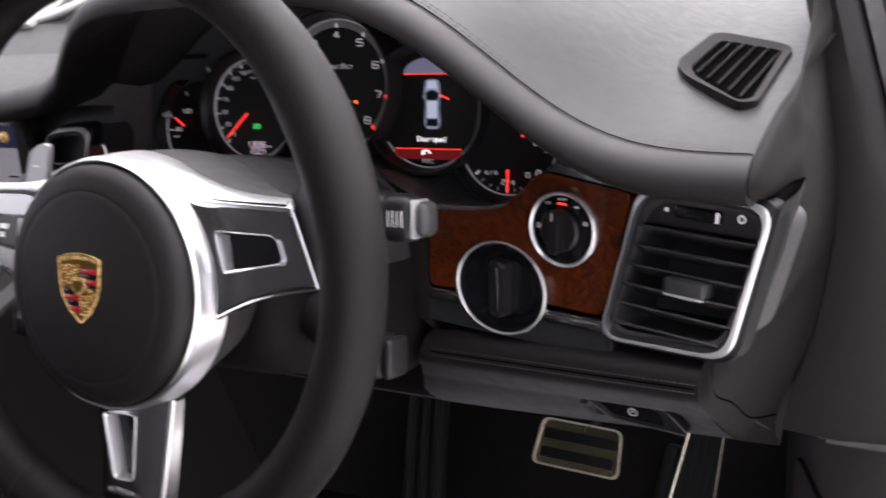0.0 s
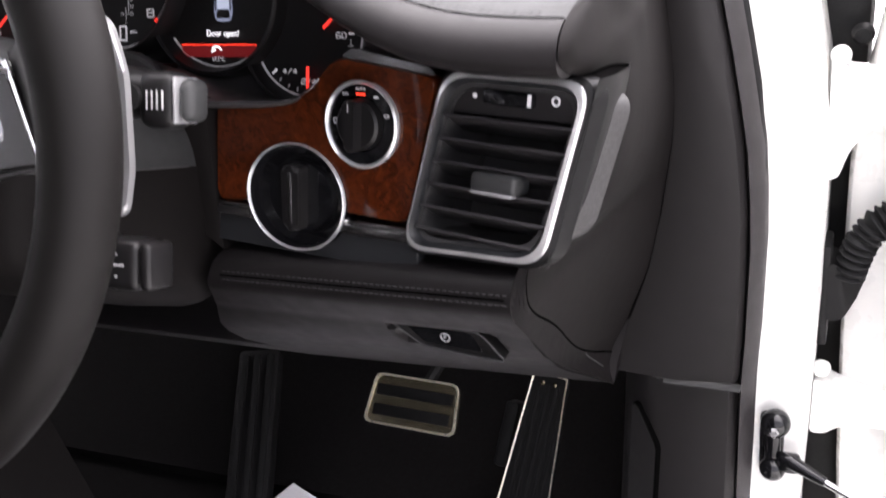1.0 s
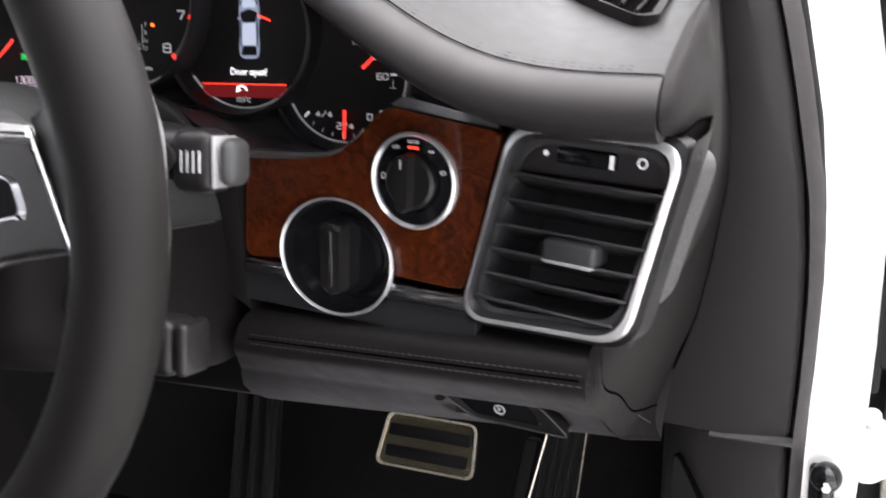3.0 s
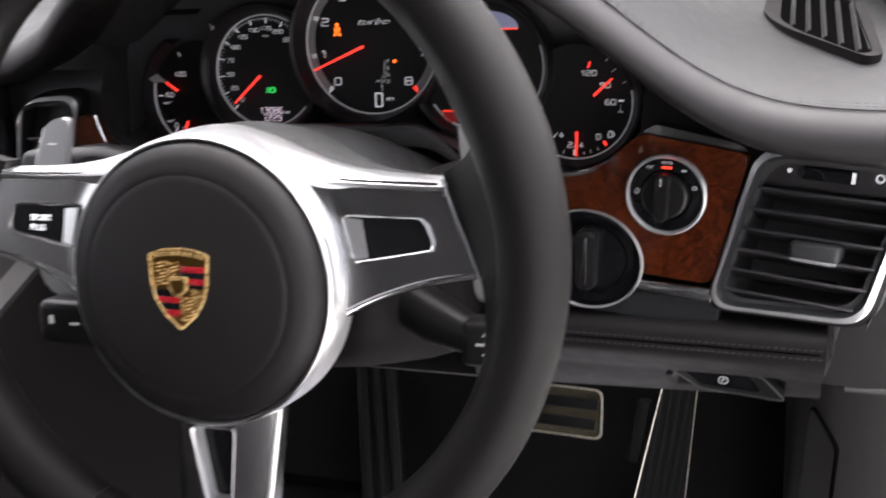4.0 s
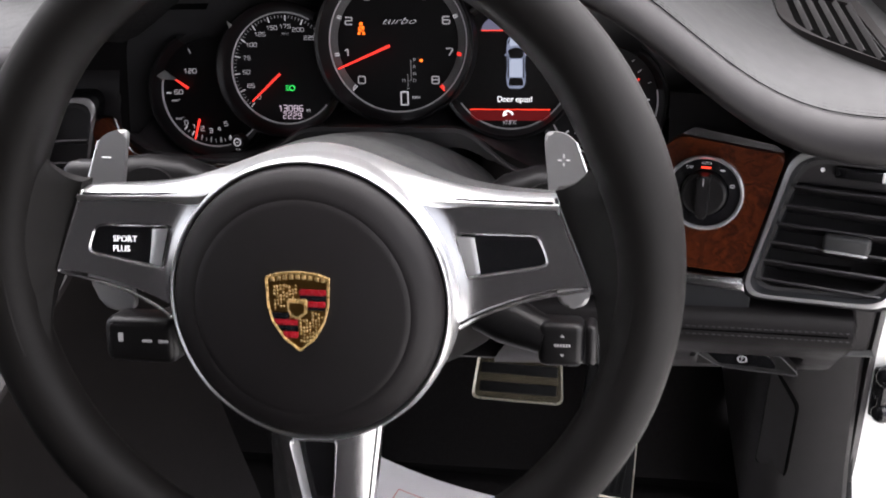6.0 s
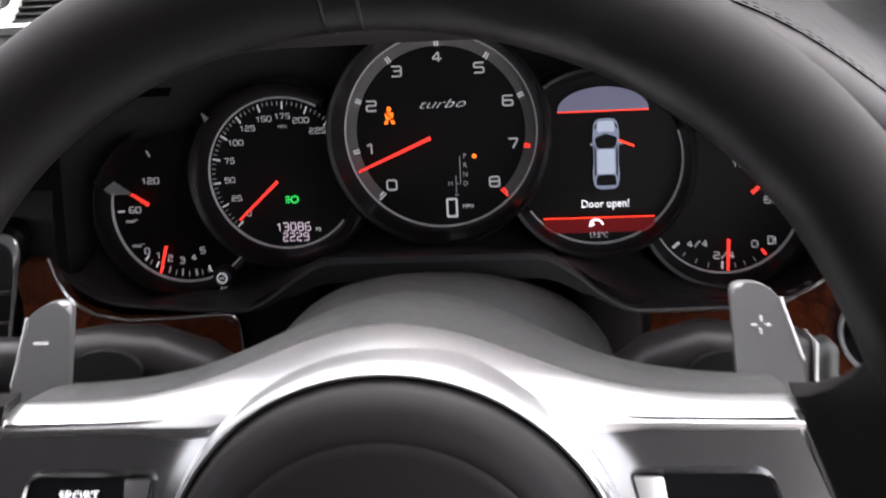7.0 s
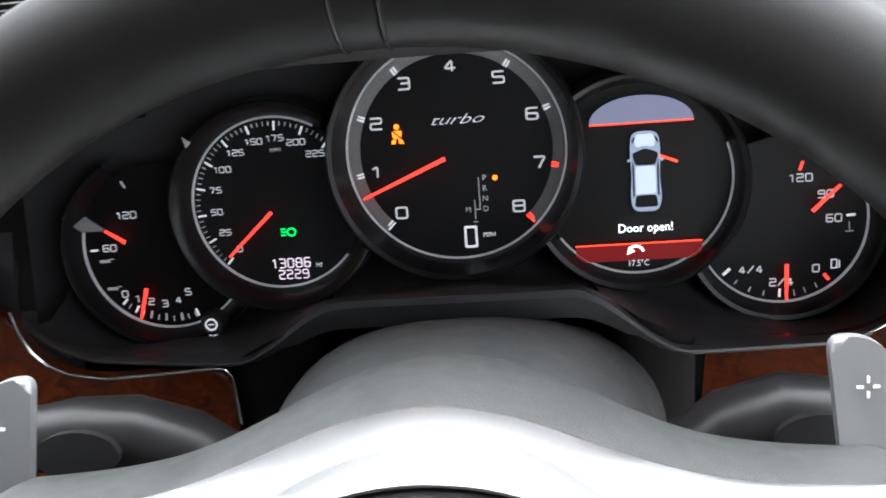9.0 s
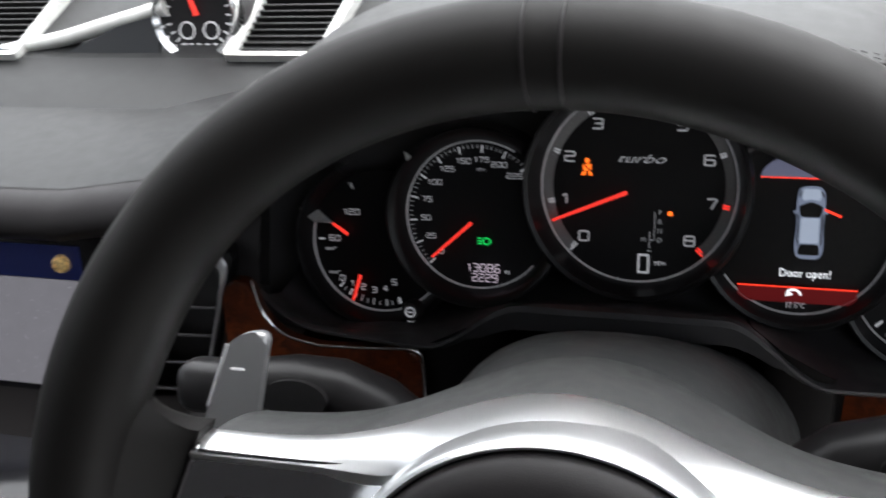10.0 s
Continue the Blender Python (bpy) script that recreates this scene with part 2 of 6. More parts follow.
def frame_ring(outer, inner, z0, z1, lip=None):
    """A flat frame between two outlines of the same count."""
    bm = bmesh.new()
    k = len(outer)
    lip = z1 if lip is None else lip
    loops = [[bm.verts.new((x, y, z)) for x, y in o] for o, z in ((outer, z0), (outer, z1), (inner, lip), (inner, z0))]
    for a, b in zip(loops, loops[1:] + loops[:1]):
        for i in range(k):
            bm.faces.new((a[i], a[(i + 1) % k], b[(i + 1) % k], b[i]))
    return bm


def ellipse(cx, cy, rx, ry, n=48, a0=0.0, a1=360.0):
    full = abs(a1 - a0) >= 360
    return [(cx + rx * math.cos(radians(a0 + (a1 - a0) * i / (n if full else n - 1))), cy + ry * math.sin(radians(a0 + (a1 - a0) * i / (n if full else n - 1)))) for i in range(n)]


def lathe(profile, seg=64, cx=0.0, cy=0.0, a0=0.0, a1=360.0):
    """A profile of (radius, z) turned round the local z axis."""
    bm = bmesh.new()
    full = abs(a1 - a0) >= 360
    cols = []
    for i in range(seg if full else seg + 1):
        a = radians(a0 + (a1 - a0) * i / seg)
        cols.append([bm.verts.new((cx + r * math.cos(a), cy + r * math.sin(a), z)) for r, z in profile])
    k = len(cols)
    for i in range(k if full else k - 1):
        a, b = cols[i], cols[(i + 1) % k]
        for j in range(len(profile) - 1):
            bm.faces.new((a[j], b[j], b[j + 1], a[j + 1]))
    bmesh.ops.remove_doubles(bm, verts=bm.verts, dist=1e-7)
    return bm


def tube(points, radius, seg=12, closed=False):
    """A round bar along points; radius is a number or a function of 0..1."""
    bm = bmesh.new()
    pts = [Vector(p) for p in points]
    k = len(pts)
    rings = []
    up = Vector((0.13, 0.31, 0.94))
    for i, p in enumerate(pts):
        a, b = pts[i - 1] if i or closed else p, pts[(i + 1) % k] if i < k - 1 or closed else p
        t = (b - a).normalized()
        s = t.cross(up)
        if s.length < 0.1:
            s = t.cross(Vector((1, 0, 0)))
        s.normalize()
        w = s.cross(t)
        r = radius(i / max(1, k - 1)) if callable(radius) else radius
        rings.append([bm.verts.new(p + (s * math.cos(2 * math.pi * j / seg) + w * math.sin(2 * math.pi * j / seg)) * r) for j in range(seg)])
    for i in range(k if closed else k - 1):
        a, b = rings[i], rings[(i + 1) % k]
        for j in range(seg):
            bm.faces.new((a[j], a[(j + 1) % seg], b[(j + 1) % seg], b[j]))
    if not closed:
        bm.faces.new(rings[0])
        bm.faces.new(rings[-1])
    return bm


def loft(sections, close_ends=False, closed=False):
    """Faces between rows of points of the same count."""
    bm = bmesh.new()
    rows = [[bm.verts.new(p) for p in s] for s in sections]
    for a, b in zip(rows, rows[1:]):
        k = len(a)
        for j in range(k if closed else k - 1):
            bm.faces.new((a[j], a[(j + 1) % k], b[(j + 1) % k], b[j]))
    if close_ends:
        bm.faces.new(rows[0])
        bm.faces.new(rows[-1])
    return bm


def thick(bm, d):
    """Gives an open sheet a thickness."""
    bmesh.ops.recalc_face_normals(bm, faces=bm.faces)
    bmesh.ops.solidify(bm, geom=list(bm.faces), thickness=d)
    return bm


def writing(name, text, size, material, parent, x, y, z, align="CENTER", shear=0.0, turn=0.0, wide=1.0, depth=0.0001, bold=0.0):
    """Flat lettering in the local xy plane of a parent."""
    cu = bpy.data.curves.new(name, "FONT")
    cu.body, cu.size, cu.align_x, cu.align_y, cu.shear, cu.extrude = text, size, align, "CENTER", shear, depth
    cu.resolution_u, cu.offset = 2, bold
    tmp = bpy.data.objects.new(name, cu)
    scene.collection.objects.link(tmp)
    dg = bpy.context.evaluated_depsgraph_get()
    me = bpy.data.meshes.new_from_object(tmp.evaluated_get(dg))
    bpy.data.objects.remove(tmp)
    bpy.data.curves.remove(cu)
    bm = bmesh.new()
    bm.from_mesh(me)
    bmesh.ops.remove_doubles(bm, verts=bm.verts, dist=1e-6)
    bm.to_mesh(me)
    bm.free()
    me.materials.clear()
    me.materials.append(material)
    ob = new(name, me)
    ob.parent = parent
    ob.matrix_basis = pose(x, y, z, 0, 0, turn) @ Matrix.Diagonal((wide, 1, 1, 1))
    return ob


STROKES = {"0": ["a b d c a"], "1": ["g e f"], "2": ["a b i h c d"], "3": ["a b d c", "k i"], "4": ["f e m n"], "5": ["b a h i d c"], "6": ["b a c d i h"], "7": ["a b p"], "8": ["a b d c a", "h i"], "9": ["c d b a h i"], "/": ["c b"]}
CORNERS = {"a": (0, 1), "b": (1, 1), "c": (0, 0), "d": (1, 0), "e": (0.68, 1), "f": (0.68, 0), "g": (0.25, 0.78), "h": (0, 0.53), "i": (1, 0.53), "k": (0.25, 0.53), "m": (0, 0.30), "n": (1, 0.30), "p": (0.42, 0)}


def square_digits(name, text, height, material, parent, x, y, z, wide=0.85, stroke=0.098):
    """Squared dial figures built of rounded strokes, centred on a point."""
    w, gap = height * wide, height * 0.30
    left = x - (len(text) * w + (len(text) - 1) * gap) / 2
    bms = []
    for k, ch in enumerate(text):
        for line in STROKES[ch]:
            pts = [(left + k * (w + gap) + w * CORNERS[c][0], y + height * (CORNERS[c][1] - 0.5)) for c in line.split()]
            closed = pts[0] == pts[-1]
            out = rounded(pts[:-1] if closed else pts, height * 0.2, 3)
            if not closed:
                out = [pts[0]] + out[4:-4] + [pts[-1]]
            bms.append(tube([(a, b, z) for a, b in out], height * stroke, 6, closed))
    return part(name, join(*bms), material, parent)


def spline(points, j):
    """A smooth curve through points, at a running index j."""
    k = len(points) - 1
    j = float(min(max(j, 0.0), k - 1e-6))
    i, t = int(j), j - int(j)
    a, b, c, d = (Vector(points[min(max(q, 0), k)]) for q in (i - 1, i, i + 1, i + 2))
    return b + 0.5 * t * (c - a + t * (2 * a - 5 * b + 4 * c - d + t * (3 * (b - c) + d - a)))


def bell(x, w):
    return math.exp(-(x / w) ** 2)


WHEEL = pose(0.0035, 0.0355, 0.9295, 90 - 17.8)
CLUSTER = pose(0, 0.300, 0.958, 90 - 16.0)
FASCIA = pose(0.2215, 0.223, 0.8805, 90 - 11.3, 0, -9.65)
VENT = pose(0.3055, 0.2018, 0.8660, 75, 0, -15)

# ---- the car's shell and what lies round it ----


def hood(x):
    """Height of the dashboard's front seam: an arch over the dials, level beyond them."""
    return 0.946 + 0.118 * math.exp(-(x / 0.215) ** 4) if x > 0 else 0.972 + 0.092 * math.exp(-(x / 0.195) ** 4)


def build_shell():
    # ground out of view, kept pale to reflect light into the footwell
    g = tagged(part("ground", box(-40, 40, -40, 60, -0.05, 0.0), BOUNCE_GROUND), "unseen pale ground that bounces light into the car", "ground", kind="structure")
    tagged(part("floor", box(-1.1, 0.45, -0.95, 0.95, 0.22, 0.262), CARPET), "black carpeted footwell floor", "floor", kind="structure")
    wall = loft([[(x, 0.95, 0.93), (x, 0.86, 0.70), (x, 0.80, 0.45), (x, 0.70, 0.30), (x, 0.60, 0.262)] for x in (-1.1, -0.4, 0.1, 0.45)])
    tagged(part("wall_firewall", thick(wall, 0.02), CARPET), "black carpeted bulkhead at the front of the footwell", "bulkhead", kind="structure")
    # two walls and a pillar out of view, added to block light
    tagged(part("wall_rear", box(-1.1, 0.42, -0.95, -0.90, 0.2, 1.36), SOFT), "unseen dark wall added behind the camera to keep light out", "wall", kind="structure")
    tagged(part("wall_passenger_side", box(-1.14, -1.1, -0.95, 0.95, 0.2, 1.02), SOFT), "unseen dark wall added to close the passenger side", "wall", kind="structure")
    tagged(part("wall_centre_pillar", box(0.36, 0.44, -0.95, -0.80, 0.2, 1.36, 0.02), HEADLINER), "unseen grey pillar added to block light from behind", "pillar", kind="structure")
    # roof out of view, its width and tone set to shade the cabin
    roof = loft([[(x, y, 1.40 - 0.10 * ((x + 0.33) / 0.8) ** 2 - 0.05 * (y + 0.6) ** 2) for y in np.linspace(-0.9, 0.02, 8)] for x in np.linspace(-1.02, 0.30, 9)])
    tagged(part("ceiling", thick(roof, 0.03), HEADLINER), "unseen grey roof lining added to shade the cabin", "ceiling", kind="structure")
    screen = loft([[(x, 0.98 - 0.97 * t - 0.10 * ((x + 0.36) / 0.8) ** 2, 0.93 + 0.45 * t - 0.09 * t * ((x + 0.36) / 0.8) ** 2) for t in np.linspace(0, 1, 6)] for x in np.linspace(-1.15, 0.42, 12)])
    w = tagged(part("window_windscreen", screen, GLASS), "clear raked windscreen glass", "windscreen", kind="structure")
    w.visible_shadow = False


def upper_pad():
    """The padded top of the dashboard, rolled over at its front."""
    dash = thing("dashboard", pose(0, 0, 0), "black leather dashboard with stitched pad and burl wood", "dashboard")
    rows, rolls = [], []
    for x in list(np.linspace(-0.75, -0.24, 10)) + list(np.linspace(-0.21, 0.352, 41)):
        z = hood(x)
        yf = 0.172 + (0.045 * min(1, max(0, (-x - 0.12) / 0.1)))
        drop = 0.0245 - 0.0135 * bell(x, 0.14)
        row = [(x, 0.95 - 0.10 * ((x + 0.36) / 0.8) ** 2, 0.925), (x, 0.72, 0.94 + 0.25 * (z - 0.947))]
        back = [(x, yf + d, z + h * (1 if x > 0 else 1) - k * (z - 0.95)) for d, h, k in ((0.40, 0.0, 0.55), (0.28, 0.004, 0.25), (0.18, 0.008, 0.08), (0.10, 0.010, 0.0), (0.05, 0.008, 0.0), (0.028, 0.0055, 0.0), (0.018, 0.0040, 0.0), (0.012, 0.0028, 0.0))]
        roll = [(x, yf + 0.012 - 0.020 * math.sin(b), z + 0.0028 - 0.017 * (1 - math.cos(b))) for b in np.linspace(0.12, 0.5 * math.pi, 10)]
        roll += [(x, yf - 0.008 + 0.022 * (1 - math.cos(a)), z - 0.0142 - (0.8 * drop - 0.0082) * math.sin(a)) for a in np.linspace(0.15, 1.5, 8)] + [(x, yf + 0.06, z - drop - 0.002)]
        rows.append(row + back + roll[:1])
        rolls.append([back[-1]] + roll)
    bm = loft(rolls)
    bm.verts.ensure_lookup_table()
    bm.faces.new(bm.verts[-len(rolls[0]):])
    # same leather as the pad, in a darker colour for its shaded side
    part("pad_roll", bm, LEATHER, dash, "leather roll along the pad's front, darkened for its shade")
    part("upper_pad", loft(rows), PAD, dash, "black grained leather top pad")
    # twin stitched seam along the front of the pad
    for off in (0.0165, 0.0200):
        n = 130
        bms = []
        for i in range(n):
            x0 = -0.21 + 0.55 * i / n
            x1 = x0 + 0.0024
            p = [(x, 0.172 + 0.045 * min(1, max(0, (-x - 0.12) / 0.1)) + off, hood(x) + 0.0037 + 0.15 * (off - 0.0165)) for x in (x0, x1)]
            bms.append(tube(p, 0.00026, 5))
        tagged(part("seam_stitching", join(*bms), PADSTITCH, dash, "line of grey stitches"), kind="stuff")
    part("pad_seam", tube([(x, 0.1850 + 0.045 * min(1, max(0, (-x - 0.12) / 0.1)), hood(x) + 0.0030) for x in np.linspace(-0.21, 0.351, 90)], 0.0005, 6), JOINT, dash, "dark sewn seam")
    # underside between the roll and the dials
    rows = []
    for x in np.linspace(-0.215, 0.215, 31):
        z = hood(x) - 0.0265 + 0.0135 * bell(x, 0.14)
        y = 0.172 + 0.06 + 0.045 * min(1, max(0, (-x - 0.12) / 0.1))
        rows.append([(x, y - 0.03, z + 0.004), (x, y, z), (x * 0.99, 0.30, z - 0.010), (x * 0.97, 0.335, z - 0.014)])
    part("dial_hood", loft(rows), MATTE, dash, "matt black underside of the dial hood")
    return dash


def corner_x(z):
    """Where the dashboard's front face turns towards the door, by height."""
    return float(np.interp(z, (0.61, 0.69, 0.755, 0.80, 0.83, 0.91, 0.95), (0.316, 0.318, 0.3155, 0.317, 0.333, 0.359, 0.351)))


def pillar_x(z):
    return float(np.interp(z, (0.36, 0.57, 0.605, 0.637, 0.66, 0.72, 0.79, 0.845, 0.91, 1.0), (0.300, 0.306, 0.307, 0.312, 0.327, 0.341, 0.353, 0.355, 0.347, 0.335)))


def lower_dash(dash):
    """The face below the wood, its leather roll and the knee panel, swept across the car, and the rounded end towards the door."""
    profile = ((0.240, 0.862), (0.226, 0.858), (0.220, 0.845), (0.2175, 0.815), (0.2160, 0.8025), (0.206, 0.8010), (0.190, 0.7998), (0.182, 0.7985), (0.1772, 0.7958), (0.1750, 0.7925), (0.1744, 0.789), (0.1746, 0.785),
               (0.177, 0.780), (0.183, 0.7735), (0.190, 0.767), (0.198, 0.759), (0.2035, 0.754), (0.208, 0.750), (0.2118, 0.746), (0.215, 0.7425), (0.2225, 0.735), (0.2305, 0.727), (0.250, 0.7115), (0.280, 0.690), (0.320, 0.662), (0.352, 0.640), (0.385, 0.6165), (0.394, 0.6105), (0.400, 0.609), (0.404, 0.611), (0.41, 0.62), (0.6, 0.69))
    def sink(z):
        """How far the face stands back and down at a height."""
        return float(np.interp(z, (0.690, 0.715, 0.74, 0.775, 0.79, 0.80, 0.83), (0.0, 0.002, 0.006, 0.0135, 0.0195, 0.0205, 0.0125))), -float(np.interp(z, (0.70, 0.75, 0.79, 0.83), (-0.002, -0.003, -0.001, -0.0005)))
    def front(x, y, z):
        if z > 0.804:
            f = min(1, max(0, (x - 0.236) / 0.014))
            y += 0.032 * f + 0.014 * (1 - f) * bell(x - 0.169, 0.036) ** 0.5 * min(1, (z - 0.804) / 0.004)
        if 0.7260 < z < 0.7500 and 0.221 < x < 0.292:
            y = max(y, 0.2285)
        return (x, y + sink(z)[0] - 0.17 * (x - 0.216) * min(1, max(0, (z - 0.695) / 0.08)), z + sink(z)[1] + (x - 0.216) * float(np.interp(z, (0.60, 0.70, 0.78, 0.80, 0.83), (0.03, 0.03, 0.10, 0.10, 0.05))))
    def left_x(z):
        return float(np.interp(z, (0.60, 0.650, 0.722, 0.756, 0.797, 0.803, 0.815), (0.056, 0.057, 0.070, 0.084, 0.097, 0.103, 0.112)))
    rows = [[front(left_x(z) + (corner_x(z) - left_x(z)) * s, y, z) for y, z in profile] for s in np.linspace(0, 1, 56)]
    part("lower_panel", loft(rows), LEATHER, dash, "black leather lower panel with a stitched roll")
    rows = [[front(0.196 + (corner_x(z) - 0.196) * s, y, z) for y, z in ((0.262, 0.925), (0.245, 0.905), (0.232, 0.88), (0.222, 0.85))] for s in np.linspace(0, 1, 8)]
    part("upper_fascia", loft(rows), SOFT, dash, "dark panel behind the wood")
    # end panel: from the pad's edge, the vent and the knee panel back to the pillar
    low = [front(corner_x(z), y, z) for y, z in ((0.1900, 0.7998), (0.1744, 0.789), (0.183, 0.7735), (0.208, 0.750), (0.250, 0.7115), (0.320, 0.662), (0.394, 0.6105))]
    inner = [(0.348, 0.46, 0.944), (0.3495, 0.36, 0.951), (0.351, 0.27, 0.9555), (0.352, 0.215, 0.9535), (0.3525, 0.184, 0.9495), (0.353, 0.168, 0.9425), (0.353, 0.1650, 0.934), (0.353, 0.178, 0.9245), (0.3535, 0.203, 0.914), (0.352, 0.207, 0.893), (0.349, 0.203, 0.870), (0.342, 0.199, 0.845), (0.331, 0.194, 0.822)] + low
    heights = (1.02, 1.005, 0.99, 0.978, 0.968, 0.958, 0.948, 0.94, 0.932, 0.905, 0.87, 0.835, 0.80, 0.775, 0.755, 0.725, 0.685, 0.645, 0.617, 0.598)
    outer = [(pillar_x(z), 0.465 + 0.05 * max(0, z - 0.9), z) for z in heights]
    def end_at(s, j):
        a, b = spline(inner, j), spline(outer, j)
        dent = 0.008 * bell(s - 0.12, 0.11) * bell(j - 9.9, 1.6)
        puff = float(np.interp(j, (0, 3, 6, 8, 11, 14, 16, 17.5, 19), (0.004, 0.008, 0.010, 0.012, 0.011, 0.003, -0.003, -0.008, 0.0)))
        crease = 0.0035 * bell((s - 0.34 - 0.03 * (j - 4)) / 0.07, 1.0) * bell((j - 4.5) / 3.2, 1.0)
        return Vector((a.x + (b.x - a.x) * s + puff * math.sin(math.pi * min(1, s * 1.12) ** 0.62) + crease - dent, a.y + (b.y - a.y) * s ** 1.1 + dent, a.z + (b.z - a.z) * s ** 0.9))
    part("end_panel", loft([[end_at(s, j) for j in np.linspace(0, 19, 77)] for s in np.linspace(0, 1, 33)]), ENDSKIN, dash, "charcoal leather end panel beside the vent")
    # the knee panel's corner, lapping over the end panel, with its joint
    def seam(s):
        return float(spline([(12.6, 0, 0), (14.8, 0, 0), (15.8, 0, 0), (16.65, 0, 0), (17.2, 0, 0), (17.6, 0, 0), (17.85, 0, 0), (18.1, 0, 0), (18.3, 0, 0), (18.45, 0, 0), (18.55, 0, 0)], s * 10)[0])
    lap = Vector((0.0009, -0.0014, -0.0006))
    rows = [[end_at(s, seam(s) - 0.05)] + [end_at(s, seam(s) + (19 - seam(s)) * k) + lap * min(1, s / 0.05) for k in np.linspace(0, 1, 16)] for s in np.linspace(0, 0.97, 48)]
    part("knee_corner", loft(rows), KNEESKIN, dash, "black corner of the knee panel")
    part("corner_joint", tube([end_at(s, seam(s) - 0.04) + lap * 0.2 for s in np.linspace(0.03, 0.97, 60)], 0.0008, 6), JOINT, dash)
    part("corner_clip", tube([end_at(0.42 + 0.03 * k, seam(0.42) + 0.9 * k) + lap * 1.3 for k in np.linspace(0, 1, 8)], 0.0006, 6), GREYSHELL, dash, "pale joint line")
    # dark joint between the top of the vent and the end panel
    part("panel_joint", tube([end_at(s, 7.85 + 3.2 * s) + Vector((0.0003, -0.0004, 0)) for s in np.linspace(0.0, 0.28, 14)], 0.0008, 6), JOINT, dash)
    # smooth shoulder of the vent, running back to a point
    rows = []
    for s in np.linspace(0, 1, 21):
        a = VENT @ Vector((0.0584 - 0.0212 * s, 0.0510 - 0.1010 * s, 0.0042))
        b = end_at(0.27 * (1 - s) ** 0.8 + 0.02, 8.72 + 3.4 * s) + Vector((0.0005, -0.0005, 0.0))
        rows.append([a.lerp(b, k) + Vector((0.0030, -0.0030, 0.0)) * math.sin(math.pi * k) for k in np.linspace(0, 1, 13)])
    part("vent_shoulder", loft(rows), DARKSHOULDER, dash, "smooth dark shoulder beside the vent")
    for zz, yy in ((0.7915, 0.1936), (0.7865, 0.1916)):
        bms = []
        for i in range(50):
            x0 = 0.106 + 0.0042 * i
            bms.append(tube([(x, yy - 0.175 * (x - 0.216), zz + 0.10 * (x - 0.216)) for x in (x0, x0 + 0.0024)], 0.00032, 5))
        tagged(part("stitching", join(*bms), STITCH, dash, "line of grey stitches"), kind="stuff")
    part("seam_fold", tube([(x, 0.1928 - 0.175 * (x - 0.216), 0.7890 + 0.10 * (x - 0.216)) for x in np.linspace(0.104, 0.313, 20)], 0.0005, 6), JOINT, dash, "dark sewn fold")
    # the strip below the wood and the thin bright line
    for x0, x1 in ((-0.118, -0.089), (-0.019, 0.030)):
        part("fascia_strip", moved(box(x0, x1, -0.0665, -0.0605, -0.004, 0.006, 0.0012), FASCIA), SATIN, dash, "satin grey strip")
        part("bright_line", moved(box(x0, x1, -0.0602, -0.0580, -0.002, 0.0045, 0.0006), FASCIA), CHROME, dash, "thin chrome line")
    # slate face between the strip and the leather roll, cut out round the ignition switch
    for q, far in ((-1, -0.121), (1, 0.034)):
        arc = [(-0.0525 + q * 0.0386 * math.cos(a), -0.0485 - 0.0341 * math.sin(a)) for a in np.linspace(0.58, 0.5 * math.pi, 9)]
        shape = [(far, -0.0672)] + arc + [(-0.0525, -0.0845), (far, -0.0845)]
        part("lower_face", moved(plate(shape, -0.006, 0.0018, 0.0006), FASCIA), SHOULDER, dash, "slate grey face below the wood")
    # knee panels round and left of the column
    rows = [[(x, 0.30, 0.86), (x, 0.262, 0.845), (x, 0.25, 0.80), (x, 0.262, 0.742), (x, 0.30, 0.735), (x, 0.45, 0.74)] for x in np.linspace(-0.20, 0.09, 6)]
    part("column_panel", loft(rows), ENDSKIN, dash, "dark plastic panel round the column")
    part("knee_strip", loft([[(x, 0.40, 0.655), (x, 0.352, 0.645), (x, 0.348, 0.6415), (x, 0.352, 0.637), (x, 0.385, 0.6135), (x, 0.394, 0.6075), (x, 0.400, 0.606), (x, 0.41, 0.62), (x, 0.6, 0.69)] for x in np.linspace(-0.20, 0.0575, 6)]), SOFT, dash, "dark strip under the column")
    rows = [[(x, 0.245, 0.957), (x, 0.235, 0.94), (x, 0.225, 0.90), (x, 0.222, 0.83), (x, 0.24, 0.78), (x, 0.30, 0.72), (x, 0.6, 0.70)] for x in np.linspace(-0.75, -0.19, 6)]
    part("centre_face", loft(rows), SOFT, dash, "dark face of the centre of the dashboard")
    # parking brake switch, sunk into the knee panel
    sw = pose(0.2525, 0.2230, 0.7430, 90 + 8, 0, -5)
    rim = rounded([(-0.039, 0.0098), (0.027, 0.0085), (0.043, -0.0110), (-0.015, -0.0082)], 0.005)
    inn = rounded([(-0.026, 0.0068), (0.020, 0.0058), (0.027, -0.0072), (-0.014, -0.0062)], 0.003)
    part("switch_frame", moved(frame_ring(rim, inn, -0.008, 0.0004, -0.0010), sw), DEEPBLACK, dash, "dark frame of the parking brake switch")
    part("frame_edge", moved(tube([(x, y, 0.0006) for x, y in rim], 0.0006, 6, True), sw), STITCH, dash)
    part("brake_switch", moved(plate(inn, -0.006, -0.0006, 0.0008), sw), GLOSS, dash, "gloss black parking brake switch")
    p = part("switch_mark", moved(frame_ring(ellipse(0.002, 0, 0.0034, 0.0034, 20), ellipse(0.002, 0, 0.0027, 0.0027, 20), -0.0006, -0.0002), sw), GREYMARK, dash)
